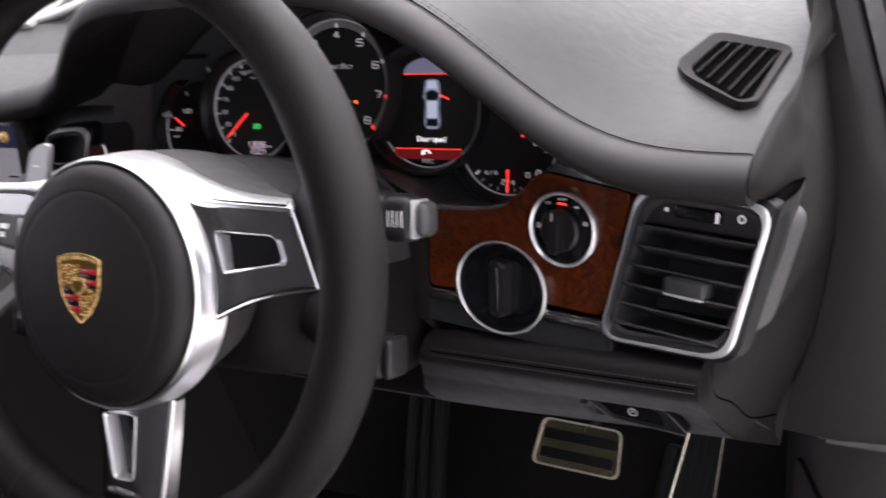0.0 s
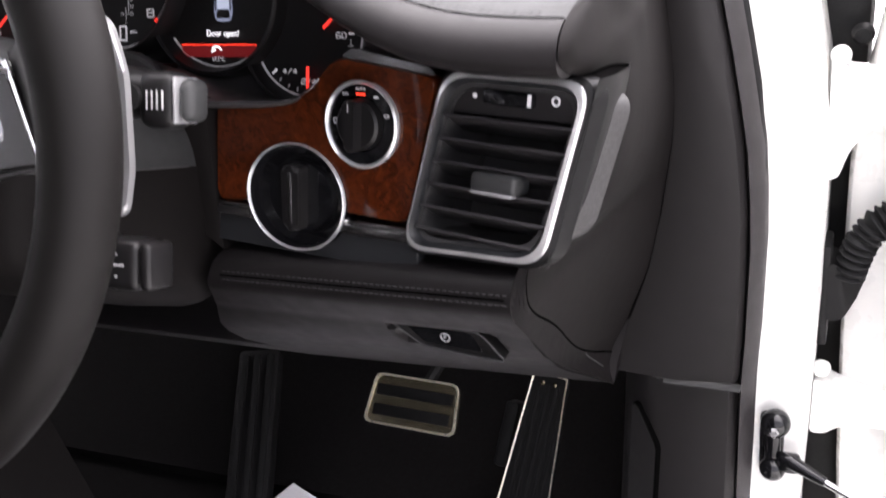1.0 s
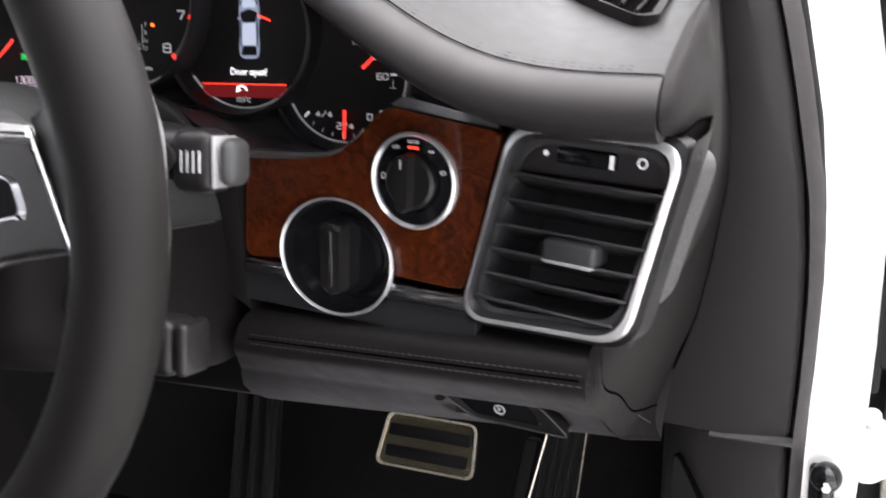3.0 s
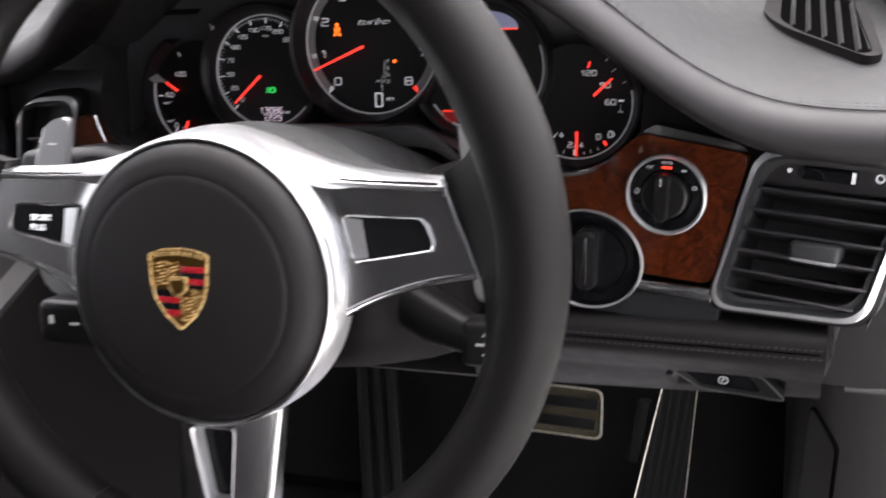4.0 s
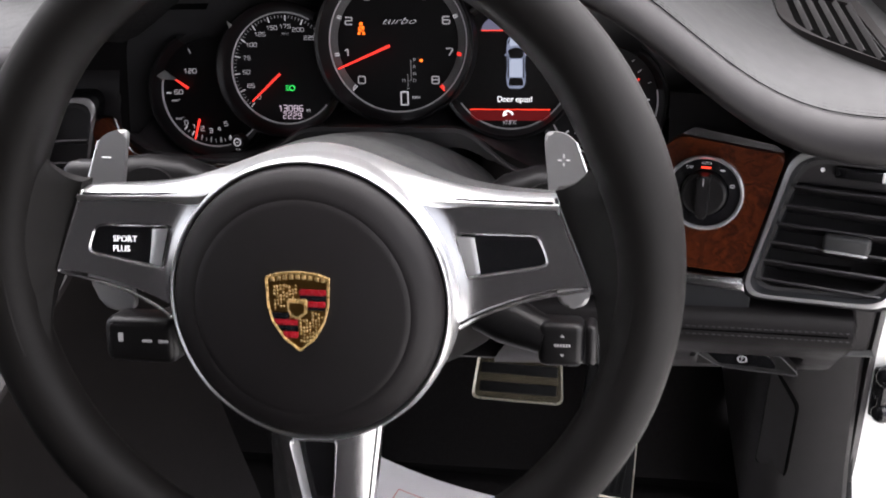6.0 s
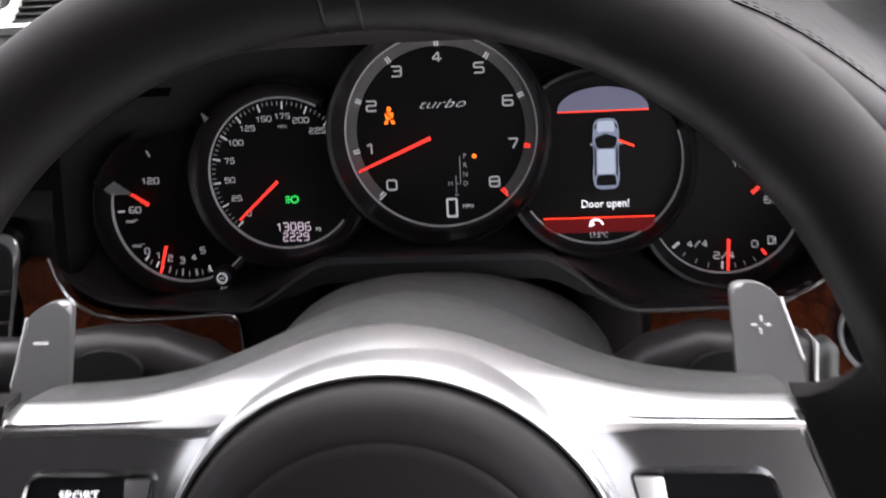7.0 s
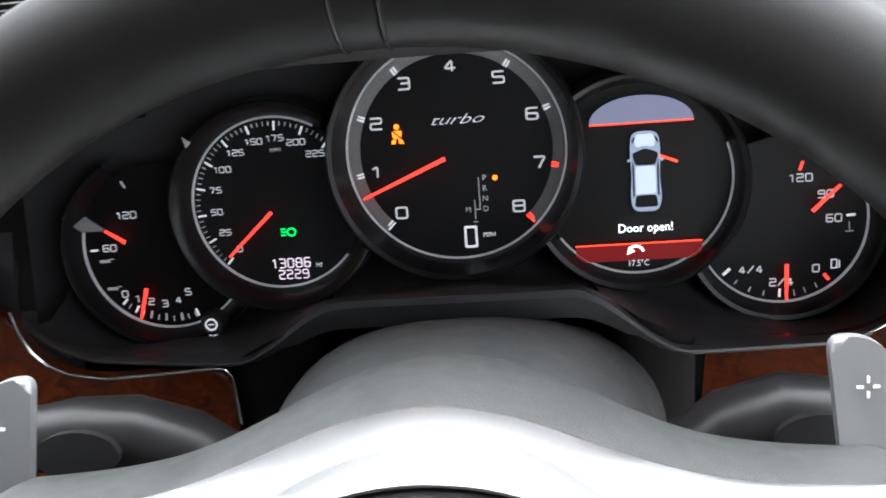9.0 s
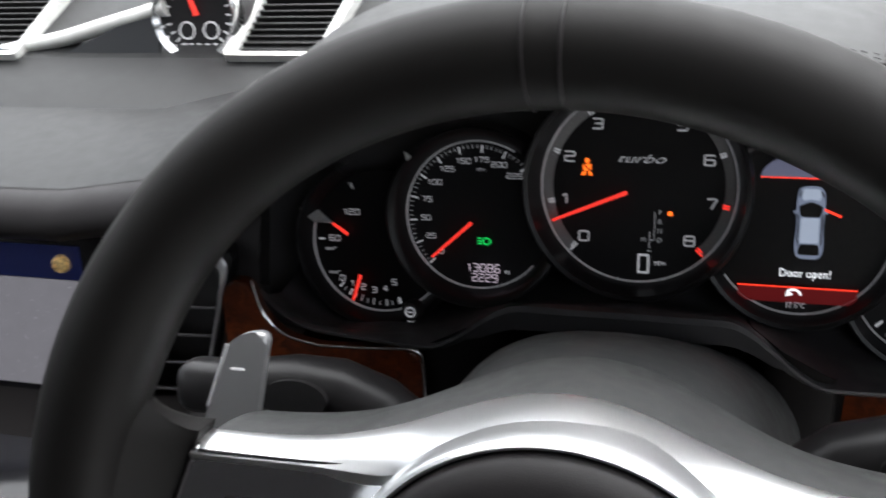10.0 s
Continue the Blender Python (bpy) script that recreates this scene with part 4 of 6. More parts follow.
def steering_wheel():
    t = thing("steering_wheel", WHEEL, "black leather three-spoke steering wheel with polished aluminium spokes", "steering wheel")
    R, r = 0.1757, 0.0172
    rim_at = Vector((0.0015, -0.0012, 0))
    bm = bmesh.new()
    rings = []
    for i in range(144):
        a = 2 * math.pi * i / 144
        grip = sum(bell((a - b + math.pi) % (2 * math.pi) - math.pi, 0.30) for b in (radians(24), radians(156)))
        rr = r * (1 + 0.10 * grip)
        rings.append([bm.verts.new(rim_at + Vector(((R + rr * math.cos(p) - 0.002 * grip) * math.cos(a), (R + rr * math.cos(p) - 0.002 * grip) * math.sin(a), rr * 1.04 * math.sin(p)))) for p in np.linspace(0, 2 * math.pi, 22, endpoint=False)])
    for i in range(144):
        a, b = rings[i], rings[(i + 1) % 144]
        for j in range(22):
            bm.faces.new((a[j], a[(j + 1) % 22], b[(j + 1) % 22], b[j]))
    rim = part("rim", bm, RIMSKIN, t, "smooth black leather rim")
    for deg in (89.3, 92.9, -57.5, -117):
        a = radians(deg)
        pts = [rim_at + Vector(((R + (r + 0.0001) * math.cos(p)) * math.cos(a), (R + (r + 0.0001) * math.cos(p)) * math.sin(a), r * 1.05 * math.sin(p))) for p in np.linspace(0, 2 * math.pi, 28, endpoint=False)]
        part("rim_seam", tube(pts, 0.0006, 6, True), LEATHER, rim)
    # airbag pad
    cx, cy = 0.0026, -0.0183
    part("airbag_cover", lathe([(0.0, 0.0262), (0.020, 0.0258), (0.040, 0.0242), (0.0535, 0.0224), (0.0555, 0.0221), (0.0570, 0.0212), (0.0585, 0.0214), (0.0610, 0.0206), (0.0652, 0.0190), (0.0704, 0.0155), (0.0726, 0.0100), (0.0728, 0.0)], 96, cx, cy), LEATHER, t, "black airbag cover with a moulded ring")
    part("hub_ring", lathe([(0.0730, -0.010), (0.0730, 0.0080), (0.0736, 0.0098), (0.0746, 0.0104), (0.0756, 0.0096), (0.0764, 0.0070), (0.0772, 0.0020), (0.0776, -0.014)], 96, cx, cy), ALU, t, "polished aluminium ring")
    # plain crest: gold ground with dotted quarters, red and black bars
    shield = rounded([(-0.0155, 0.0012), (-0.008, 0.0036), (0.0015, 0.0044), (0.010, 0.0036), (0.0180, 0.0012), (0.0172, -0.014), (0.0150, -0.022), (0.0100, -0.0305), (0.0015, -0.0375), (-0.0072, -0.0305), (-0.0128, -0.022), (-0.0148, -0.014)], 0.0012, 3)
    c0 = (0.0013, -0.0150)
    inner = [(c0[0] + (x - c0[0]) * 0.93, c0[1] + (y - c0[1]) * 0.945) for x, y in shield]
    crest = part("crest", plate(inner, 0.0238, 0.0264, 0.0002), DARKGOLD, t, "gold shield emblem with red and black bars")
    crest.matrix_basis = pose(0.0018, -0.0010, 0.0002)
    part("gold_border", frame_ring(shield, inner, 0.0235, 0.0272, 0.0268), GOLD, crest, "raised gold border")
    def in_shield(x, y):
        return abs(x - 0.0013) < (0.0150 if y > -0.012 else 0.0150 * math.sqrt(max(0.0, 1 - ((-y - 0.012) / 0.0245) ** 1.7)))
    bars = [(0.0022, 0.0160, -0.0078, -0.0048, REDENAMEL), (0.0022, 0.0160, -0.0108, -0.0079, GLOSS), (0.0062, 0.0155, -0.0140, -0.0109, REDENAMEL), (0.0062, 0.0152, -0.0158, -0.0141, GLOSS),
            (-0.0133, -0.0035, -0.0205, -0.0172, GLOSS), (-0.0122, 0.0008, -0.0238, -0.0206, REDENAMEL), (-0.0100, 0.0008, -0.0270, -0.0239, GLOSS), (-0.0070, 0.0008, -0.0305, -0.0271, REDENAMEL)]
    for x0, x1, y0, y1, m in bars:
        red = m is REDENAMEL
        part("red_field" if red else "black_field", box(x0, x1, y0, y1, 0.0262, 0.0268, 0.0002), m, crest, "red enamel bar" if red else "black enamel bar")
    dots = []
    for bx0, bx1, by0, by1 in ((-0.0125, 0.0010, -0.0150, -0.0035), (0.0022, 0.0150, -0.0340, -0.0172)):
        for i in range(9):
            for j in range(9):
                x, y = bx0 + 0.0016 * i, by1 - 0.0018 * j - 0.0005 * math.sin(i * 1.3)
                if x < bx1 and y > by0 and in_shield(x * 1.12, y) and (i + 2 * j) % 7 and not (abs(x - 0.0013) < 0.0062 and abs(y + 0.0150) < 0.0058):
                    dots.append(box(x - 0.00055, x + 0.00055, y - 0.00055, y + 0.00055, 0.0262, 0.0272, 0.0003))
    tagged(part("gold_pattern", join(*dots), GOLD, crest, "fine raised gold pattern"), kind="stuff")
    part("small_shield", plate(rounded([(-0.0045, -0.0100), (0.0062, -0.0100), (0.0058, -0.0170), (0.0009, -0.0208), (-0.0040, -0.0170)], 0.001), 0.0262, 0.0276, 0.0004), GOLD, crest, "small gold shield")
    part("shield_centre", plate(rounded([(-0.0032, -0.0118), (0.0050, -0.0118), (0.0046, -0.0164), (0.0009, -0.0192), (-0.0028, -0.0164)], 0.001), 0.0270, 0.0279, 0.0002), DARKGOLD, crest)
    part("top_bars", join(*[box(-0.0128 + 0.0033 * i, -0.0106 + 0.0033 * i, -0.0012 + 0.0022 * bell(i - 4, 3.5) - 0.0004, 0.0012 + 0.0022 * bell(i - 4, 3.5) - 0.0006, 0.0262, 0.0268, 0.0002) for i in range(9)]), GOLD, crest)
    # spokes
    def crown(x):
        return 0.0366 + 0.0246 * bell(x, 0.058)
    def front(x):
        arc = cy + math.sqrt(max(0.0, 0.0762 ** 2 - (x - cx) ** 2)) - 0.0022
        return 0.5 * (arc + 0.0340 + math.sqrt((arc - 0.0340) ** 2 + 0.007 ** 2))
    rows, cover = [], []
    shape = ((0.0, 0.0), (0.08, 0.22), (0.2, 0.45), (0.36, 0.68), (0.56, 0.87), (0.77, 0.98), (0.93, 1.0), (1.0, 0.86))
    for i in range(97):
        x = -0.1310 + 0.2620 * i / 96
        k = min(1, max(0, (abs(x) - 0.020) / 0.065))
        k = k * k * (3 - 2 * k)
        vc = crown(x)
        gap = vc - front(x)
        vf = vc - 0.5 * (gap + 0.0024 + math.sqrt((gap - 0.0024) ** 2 + 0.002 ** 2))
        w0, w3 = 0.0035 - 0.0100 * k, -0.0310 + 0.007 * k
        prof = [(vf - 0.0050, w0 - 0.002), (vf - 0.0012, w0 - 0.0002)] + [(vf + (vc - vf) * h, w0 + (w3 - w0) * q) for q, h in shape] + [(vc - 0.006, w3 + 0.001)]
        rows.append([(x, v, w) for v, w in prof])
        vb, w4 = 0.0280 + 0.0300 * bell(x, 0.066), -0.090 + 0.020 * k
        ve = vc - 0.0012
        cover.append([(x, ve - 0.006, w3 + 0.001), (x, ve - 0.0004, w3 - 0.0005)] + [(x, ve + (vb - ve) * q + 0.002 * math.sin(math.pi * q), w3 + (w4 - w3) * q) for q in np.linspace(0.1, 0.92, 9)] + [(x, vb - 0.0008, w4), (x, vb - 0.005, w4 - 0.001), (x, vb - 0.02, w4 + 0.006)])
    part("brow", loft(rows), ALU, t, "polished aluminium brow over the hub")
    part("back_cover", loft(cover), GREYSHELL, t, "grey grained back cover")
    for s in (1, -1):
        # the face of the spoke: flat outside, flowing up into the hub ring
        grid = []
        for i in range(25):
            u = (i / 24) ** 1.6
            row = []
            for q in [0.0, 0.02] + list(np.linspace(0.06, 0.94, 12)) + [0.97, 0.99, 1.0, 1.01, 1.02]:
                qq = min(1, max(0, q))
                ye = 0.0352 - 0.0452 * qq
                yh = 0.0365 - 0.0685 * qq
                xh = cx * s + math.sqrt(max(0.0, 0.0762 ** 2 - (yh - cy) ** 2))
                xe = 0.1278 + 0.0194 * qq
                x = xh + (xe - xh) * u
                y = yh + (ye - yh) * (1 - (1 - u) ** 1.7)
                z = -0.0072 + 0.0038 * max(0.0, 1 - u / 0.25) ** 2
                z -= 0.004 * max(0.0, (q - 0.97) / 0.03) ** 2 if q <= 1 else 0.0045 + (q - 1) * 0.9
                row.append((s * x, y, z))
            grid.append(row)
        part("side_spoke", loft(grid), SATIN, t, "satin aluminium side spoke")
        w = [(s * x, y) for x, y in ((0.0770, 0.0182), (0.1212, 0.0180), (0.1270, 0.0020), (0.0832, -0.0065))]
        o, i = rounded(w, 0.005, 5), rounded([(s * 0.1020 + (x - s * 0.1020) * 0.955, 0.0085 + (y - 0.0085) * 0.90) for x, y in w], 0.0045, 5)
        part("window_rim", frame_ring(o, i, -0.009, -0.0052, -0.0060), SATIN, t, "satin metal rim")
        part("spoke_window", plate(i, -0.010, -0.0062), GLOSS, t, "gloss black window")
        cheek = [[(s * 0.0785, 0.0165, -0.0050), (s * 0.0845, 0.0162, -0.0053), (s * 0.0880, 0.0158, -0.0060)], [(s * 0.0842, -0.0048, -0.0050), (s * 0.0890, -0.0036, -0.0053), (s * 0.0910, -0.0030, -0.0060)]]
        part("window_cheek", loft(cheek), ALU, t, "polished inner cheek of the window")
        part("window_lip", tube([(s * 0.0850, -0.0058, -0.0052), (s * 0.105, -0.0022, -0.0052), (s * 0.1245, 0.0018, -0.0052)], 0.0008, 8), CHROME, t, "bright lower lip of the window")
        low = [(0.1470, -0.0105, -0.0095), (0.135, -0.0128, -0.0092), (0.120, -0.0160, -0.0090), (0.108, -0.0195, -0.0085), (0.098, -0.0233, -0.0080), (0.088, -0.0280, -0.0065), (0.080, -0.0325, -0.0045)]
        part("lower_edge", tube([(s * x, y, z) for x, y, z in low], 0.0011, 8), CHROME, t, "bright lower edge")
        part("end_edge", tube([(s * 0.1288, 0.0365, -0.0085), (s * 0.1477, -0.0100, -0.0085)], 0.0011, 8), CHROME, t, "bright end edge")
        # leather flowing from the rim on to the end of the spoke
        grid = []
        n = 28
        for i in range(n + 1):
            f = i / n
            a = radians(23 - 41 * f)
            e = max(0.0, abs(2 * f - 1) - 0.62) / 0.38
            e = e * e * (3 - 2 * e)
            g = min(1, max(0, (f - 0.2) / 0.6))
            A = Vector((0.1286 + 0.0196 * g, 0.0405 - 0.0520 * g, -0.0098))
            p = radians(118)
            B = Vector(((R + r * 1.03 * math.cos(p)) * math.cos(a), (R + r * 1.03 * math.cos(p)) * math.sin(a), r * 1.05 * math.sin(p))) + Vector((s * rim_at.x, rim_at.y, 0))
            p = radians(178)
            C = Vector(((R + r * 1.0 * math.cos(p)) * math.cos(a), (R + r * math.cos(p)) * math.sin(a), r * math.sin(p))) + Vector((s * rim_at.x, rim_at.y, 0))
            p = radians(235)
            D = Vector(((R + r * math.cos(p)) * math.cos(a), (R + r * math.cos(p)) * math.sin(a), r * math.sin(p))) + Vector((s * rim_at.x, rim_at.y, 0))
            A = A.lerp(C, e)
            ctl = (A * 0.62 + C * 0.38)
            ctl.z = A.z + 0.002
            top = [B * (1 - k) ** 2 + ctl * 2 * k * (1 - k) + A * k * k for k in np.linspace(0, 1, 12)]
            low = A + Vector((0.001, 0, -0.014 * (1 - e)))
            bottom = [low.lerp(D, k) for k in np.linspace(0, 1, 5)]
            grid.append([(s * v.x, v.y, v.z) for v in top + bottom])
        part("spoke_root", loft(grid), RIMSKIN, t, "black leather flowing on to the spoke")
    writing("mode_text", "SPORT", 0.0047, WHITELIT, t, -0.1043, 0.0099, -0.0058, wide=1.0)
    writing("mode_text", "PLUS", 0.0047, WHITELIT, t, -0.1068, 0.0044, -0.0058, wide=1.0)
    # lower spoke
    out = rounded([(-0.0295, -0.088), (0.0350, -0.088), (0.0262, -0.1600), (-0.0297, -0.1615)], 0.004, 4)
    inn = rounded([(-0.0160, -0.1015), (0.0110, -0.1010), (0.0075, -0.1435), (-0.0078, -0.1440)], 0.003, 4)
    bm = bmesh.new()
    k = len(out)
    inn2 = inn if len(inn) == k else inn[:k]
    rings = []
    for q in np.linspace(0, 1, 7):
        rings.append([bm.verts.new((a[0] + (b[0] - a[0]) * q, a[1] + (b[1] - a[1]) * q, -0.0058 - 9.0 * (a[0] + (b[0] - a[0]) * q - 0.002) ** 2)) for a, b in zip(out, inn2)])
    rings.insert(0, [bm.verts.new((x, y, -0.024)) for x, y in out])
    rings.append([bm.verts.new((x, y, -0.020)) for x, y in inn2])
    for a, b in zip(rings, rings[1:]):
        for i in range(k):
            bm.faces.new((a[i], a[(i + 1) % k], b[(i + 1) % k], b[i]))
    part("lower_spoke", bm, SATIN, t, "dark satin lower spoke")
    part("slot_edge", frame_ring([(x * 1.02, y) for x, y in inn], [(x * 0.90, -0.1237 + (y + 0.1237) * 0.96) for x, y in inn], -0.020, -0.0052, -0.0070), SILVER, t, "bright edge of the slot")
    part("slot_floor", plate([(x * 0.93, y) for x, y in inn], -0.018, -0.0150), GLOSS, t, "black slot")
    part("right_edge", tube([(0.0335, -0.090, -0.0150), (0.0255, -0.156, -0.0115)], 0.0016, 8), ALU, t, "bright edge")
    writing("airbag_text", "AIRBAG", 0.0068, CHROME, t, -0.0020, -0.1528, -0.0070, wide=1.25, depth=0.0003)
    # paddles
    for s, sign in ((1, "+"), (-1, "-")):
        o = [(0.1180, 0.0635), (0.1295, 0.0630), (0.1365, 0.0575), (0.1450, 0.034), (0.148, -0.014), (0.144, -0.038), (0.128, -0.038), (0.124, 0.0)] if s > 0 else [(-0.1295, 0.0625), (-0.1410, 0.0612), (-0.1490, 0.0555), (-0.1590, 0.028), (-0.166, -0.020), (-0.154, -0.050), (-0.132, -0.050), (-0.140, 0.0)]
        p = part("paddle", plate(rounded(o, 0.007, 5), -0.0725, -0.068, 0.0022, 4), PADDLE, t, "grey metal shift paddle")
        q = (0.1295, 0.0475) if s > 0 else (-0.1440, 0.0455)
        side = [(x - s * 0.0006, y, -0.0686) for x, y in o[2:4]]
        part("bright_edge", tube(side, 0.0011, 8), SILVER, p, "bright outer edge")
        if s > 0:
            part("plus_mark", join(*[box(q[0] + dx - 0.0004, q[0] + dx + 0.0004, q[1] + dy - 0.0010, q[1] + dy + 0.0010, -0.0680, -0.0676) if dx == 0 else box(q[0] + dx - 0.0010, q[0] + dx + 0.0010, q[1] + dy - 0.0004, q[1] + dy + 0.0004, -0.0680, -0.0676) for dx, dy in ((0, 0.0024), (0, -0.0024), (0.0024, 0), (-0.0024, 0))]), WHITEMARK, p)
        else:
            part("minus_mark", box(q[0] - 0.003, q[0] + 0.003, q[1] - 0.0005, q[1] + 0.0005, -0.0680, -0.0676), WHITEMARK, p)
    part("hub_back", lathe([(0.0715, -0.012), (0.0700, -0.035), (0.062, -0.060), (0.0, -0.065)], 64, cx, cy), SOFT, t, "dark plastic hub back")


def steering_column():
    t = thing("steering_column", WHEEL, "grey grained plastic steering column shroud", "steering column")
    rows = []
    for z, wx, top, bot in ((-0.0625, 0.050, 0.034, -0.060), (-0.064, 0.060, 0.040, -0.070), (-0.068, 0.067, 0.045, -0.077), (-0.076, 0.0715, 0.0500, -0.082), (-0.088, 0.0745, 0.0535, -0.087), (-0.102, 0.0765, 0.0555, -0.092), (-0.12, 0.078, 0.0560, -0.097), (-0.14, 0.080, 0.0540, -0.101), (-0.16, 0.082, 0.050, -0.106), (-0.205, 0.086, 0.038, -0.116), (-0.25, 0.088, 0.024, -0.124)):
        mid = -0.02
        row = []
        for i in range(48):
            a = 2 * math.pi * i / 48
            c, s = math.cos(a), math.sin(a)
            row.append((wx * math.copysign(abs(c) ** (0.80 if s > 0 else 0.5), c), mid + (top - mid if s > 0 else mid - bot) * math.copysign(abs(s) ** (0.9 if s > 0 else 0.5), s), z))
        rows.append(row)
    # lower half gets a darker colour for the shade under the lit top
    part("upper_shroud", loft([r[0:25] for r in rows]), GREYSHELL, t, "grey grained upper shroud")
    part("lower_shroud", loft([r[24:] + r[:1] for r in rows]), ENDSKIN, t, "lower shroud darkened for its shade")
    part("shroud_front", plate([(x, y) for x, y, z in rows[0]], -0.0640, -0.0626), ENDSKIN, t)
    part("shroud_joint", tube([(0.0875, -0.02, z) for z in (-0.10, -0.15, -0.20)], 0.0006, 6), MATTE, t)
    return t


def stalk(m, name, label, body, tip):
    t = thing(name, m, label, "control stalk", "stalks on the steering column")
    part("arm", tube(body, lambda s: 0.0150 + 0.002 * math.sin(math.pi * s) - 0.004 * s, 20), STALKBLACK, t, "dark arm")
    part("tip", tip, STALKBLACK, t, "black grip")
    return t


def stalks():
    # upper pair, level with the paddles
    t = stalk(WHEEL, "indicator_stalk", "dark indicator stalk on the steering column", [(-0.060, -0.012, -0.118), (-0.080, 0.004, -0.114), (-0.098, 0.020, -0.109), (-0.115, 0.028, -0.105), (-0.132, 0.031, -0.100), (-0.155, 0.030, -0.096)], box(-0.186, -0.146, 0.016, 0.040, -0.106, -0.084, 0.008, 3))
    # dark ovals on both upper arms paint the shade of a hollow
    part("shade_oval", plate(ellipse(-0.127, 0.0285, 0.015, 0.0085, 28), -0.088, -0.0848), DEEPBLACK, t, "dark oval painted as shade on the arm")
    t = stalk(WHEEL, "wiper_stalk", "dark wiper stalk with a grey ribbed tip", [(0.060, -0.012, -0.116), (0.080, 0.004, -0.113), (0.098, 0.019, -0.110), (0.115, 0.025, -0.108), (0.132, 0.024, -0.106), (0.148, 0.021, -0.104)], box(0.132, 0.1555, 0.006, 0.036, -0.114, -0.092, 0.007, 3))
    part("shade_oval", plate(ellipse(0.122, 0.0225, 0.015, 0.0085, 28), -0.0925, -0.0893), DEEPBLACK, t, "dark oval painted as shade on the arm")
    part("tip_ring", box(0.1550, 0.1565, 0.009, 0.033, -0.113, -0.093, 0.0006), SILVER, t, "chrome ring")
    part("tip_button", box(0.1565, 0.1655, 0.010, 0.032, -0.112, -0.094, 0.005, 3), GREYSHELL, t, "grey ribbed button")
    tagged(part("tip_print", join(*[box(0.1395 + 0.0032 * i, 0.1402 + 0.0032 * i, 0.016, 0.026, -0.0925, -0.0917) for i in range(4)]), GREYMARK, t), kind="stuff")
    # lower pair
    t = stalk(WHEEL @ pose(0.004, -0.007, 0), "cruise_stalk", "black cruise control stalk below the indicator stalk", [(-0.06, -0.035, -0.085), (-0.095, -0.047, -0.065), (-0.115, -0.050, -0.055)], box(-0.143, -0.098, -0.066, -0.038, -0.062, -0.036, 0.006, 3))
    part("marks", join(box(-0.118, -0.112, -0.052, -0.0505, -0.0362, -0.0355), box(-0.108, -0.102, -0.052, -0.0505, -0.0362, -0.0355), box(-0.133, -0.130, -0.052, -0.047, -0.0362, -0.0355)), GREYMARK, t)
    t = stalk(WHEEL @ pose(-0.004, -0.0005, -0.0225), "menu_stalk", "black menu stalk with white triangle marks", [(0.06, -0.040, -0.090), (0.10, -0.055, -0.075), (0.125, -0.062, -0.066)], box(0.119, 0.1462, -0.0775, -0.0505, -0.080, -0.056, 0.005, 3))
    part("marks", join(frame_ring([(0.1322, -0.0585), (0.1348, -0.0585), (0.1335, -0.0568)], [(0.1329, -0.0581), (0.1341, -0.0581), (0.1335, -0.0574)], -0.0562, -0.0557), frame_ring([(0.1335, -0.0706), (0.1348, -0.0689), (0.1322, -0.0689)], [(0.1335, -0.0700), (0.1341, -0.0693), (0.1329, -0.0693)], -0.0562, -0.0557), *[box(0.1288 + 0.0017 * i, 0.1299 + 0.0017 * i, -0.0643, -0.0628, -0.0562, -0.0557) for i in range(6)]), GREYMARK, t)
    part("end_cap", box(0.1468, 0.1535, -0.0765, -0.0515, -0.079, -0.057, 0.003, 3), STALKBLACK, t, "black end cap")


# ---- instruments ----


def dial(parent, name, cx, cy, z, face, ring, bezel, depth, label, a0=0.0, a1=360.0, band=0.0013, b0=0.0, b1=360.0):
    """A recessed round dial: face with a thin ring, inside a flared gloss bezel."""
    d = part(name, lathe([(0.0, z), (face, z), (face + 0.0008, z + 0.001)], 80, cx, cy), FACE, parent, label)
    part("ring", lathe([(ring - 0.0002, z + 0.0003), (ring - 0.0002, z + 0.0012), (ring + 0.0005, z + 0.0022), (ring + 0.0009, z + 0.0006)], 80, cx, cy, a0, a1), RINGGREY, d, "thin grey ring")
    if band > 0.002:
        part("scale_band", lathe([(ring - 0.0058, z + 0.0002), (ring - 0.0004, z + 0.0012)], 80, cx, cy, -45, 225), BAND, d, "dark grey scale band")
    part("bezel", lathe([(face + 0.0004, z), (face + 0.003, z + depth * 0.55), (bezel - 0.003, z + depth * 0.93), (bezel - 0.001, z + depth), (bezel, z + depth * 0.9), (bezel + 0.0005, z - 0.012)], 80, cx, cy, b0, b1), BEZEL, d, "dark satin bezel")
    return d


def tick(cx, cy, r0, r1, deg, w, z):
    return moved(box(r0, r1, -w / 2, w / 2, z, z + 0.0004), pose(cx, cy, 0, 0, 0, deg))


def needle(parent, x0, y0, x1, y1, z, w=0.0011):
    a = math.degrees(math.atan2(y1 - y0, x1 - x0))
    n = math.hypot(x1 - x0, y1 - y0)
    part("needle", moved(plate([(0, -w * 0.75), (n, -w * 0.5), (n, w * 0.5), (0, w * 0.75)], 0, 0.0012, 0.0003), pose(x0, y0, z, 0, 0, a)), NEEDLE, parent, "glowing red needle")


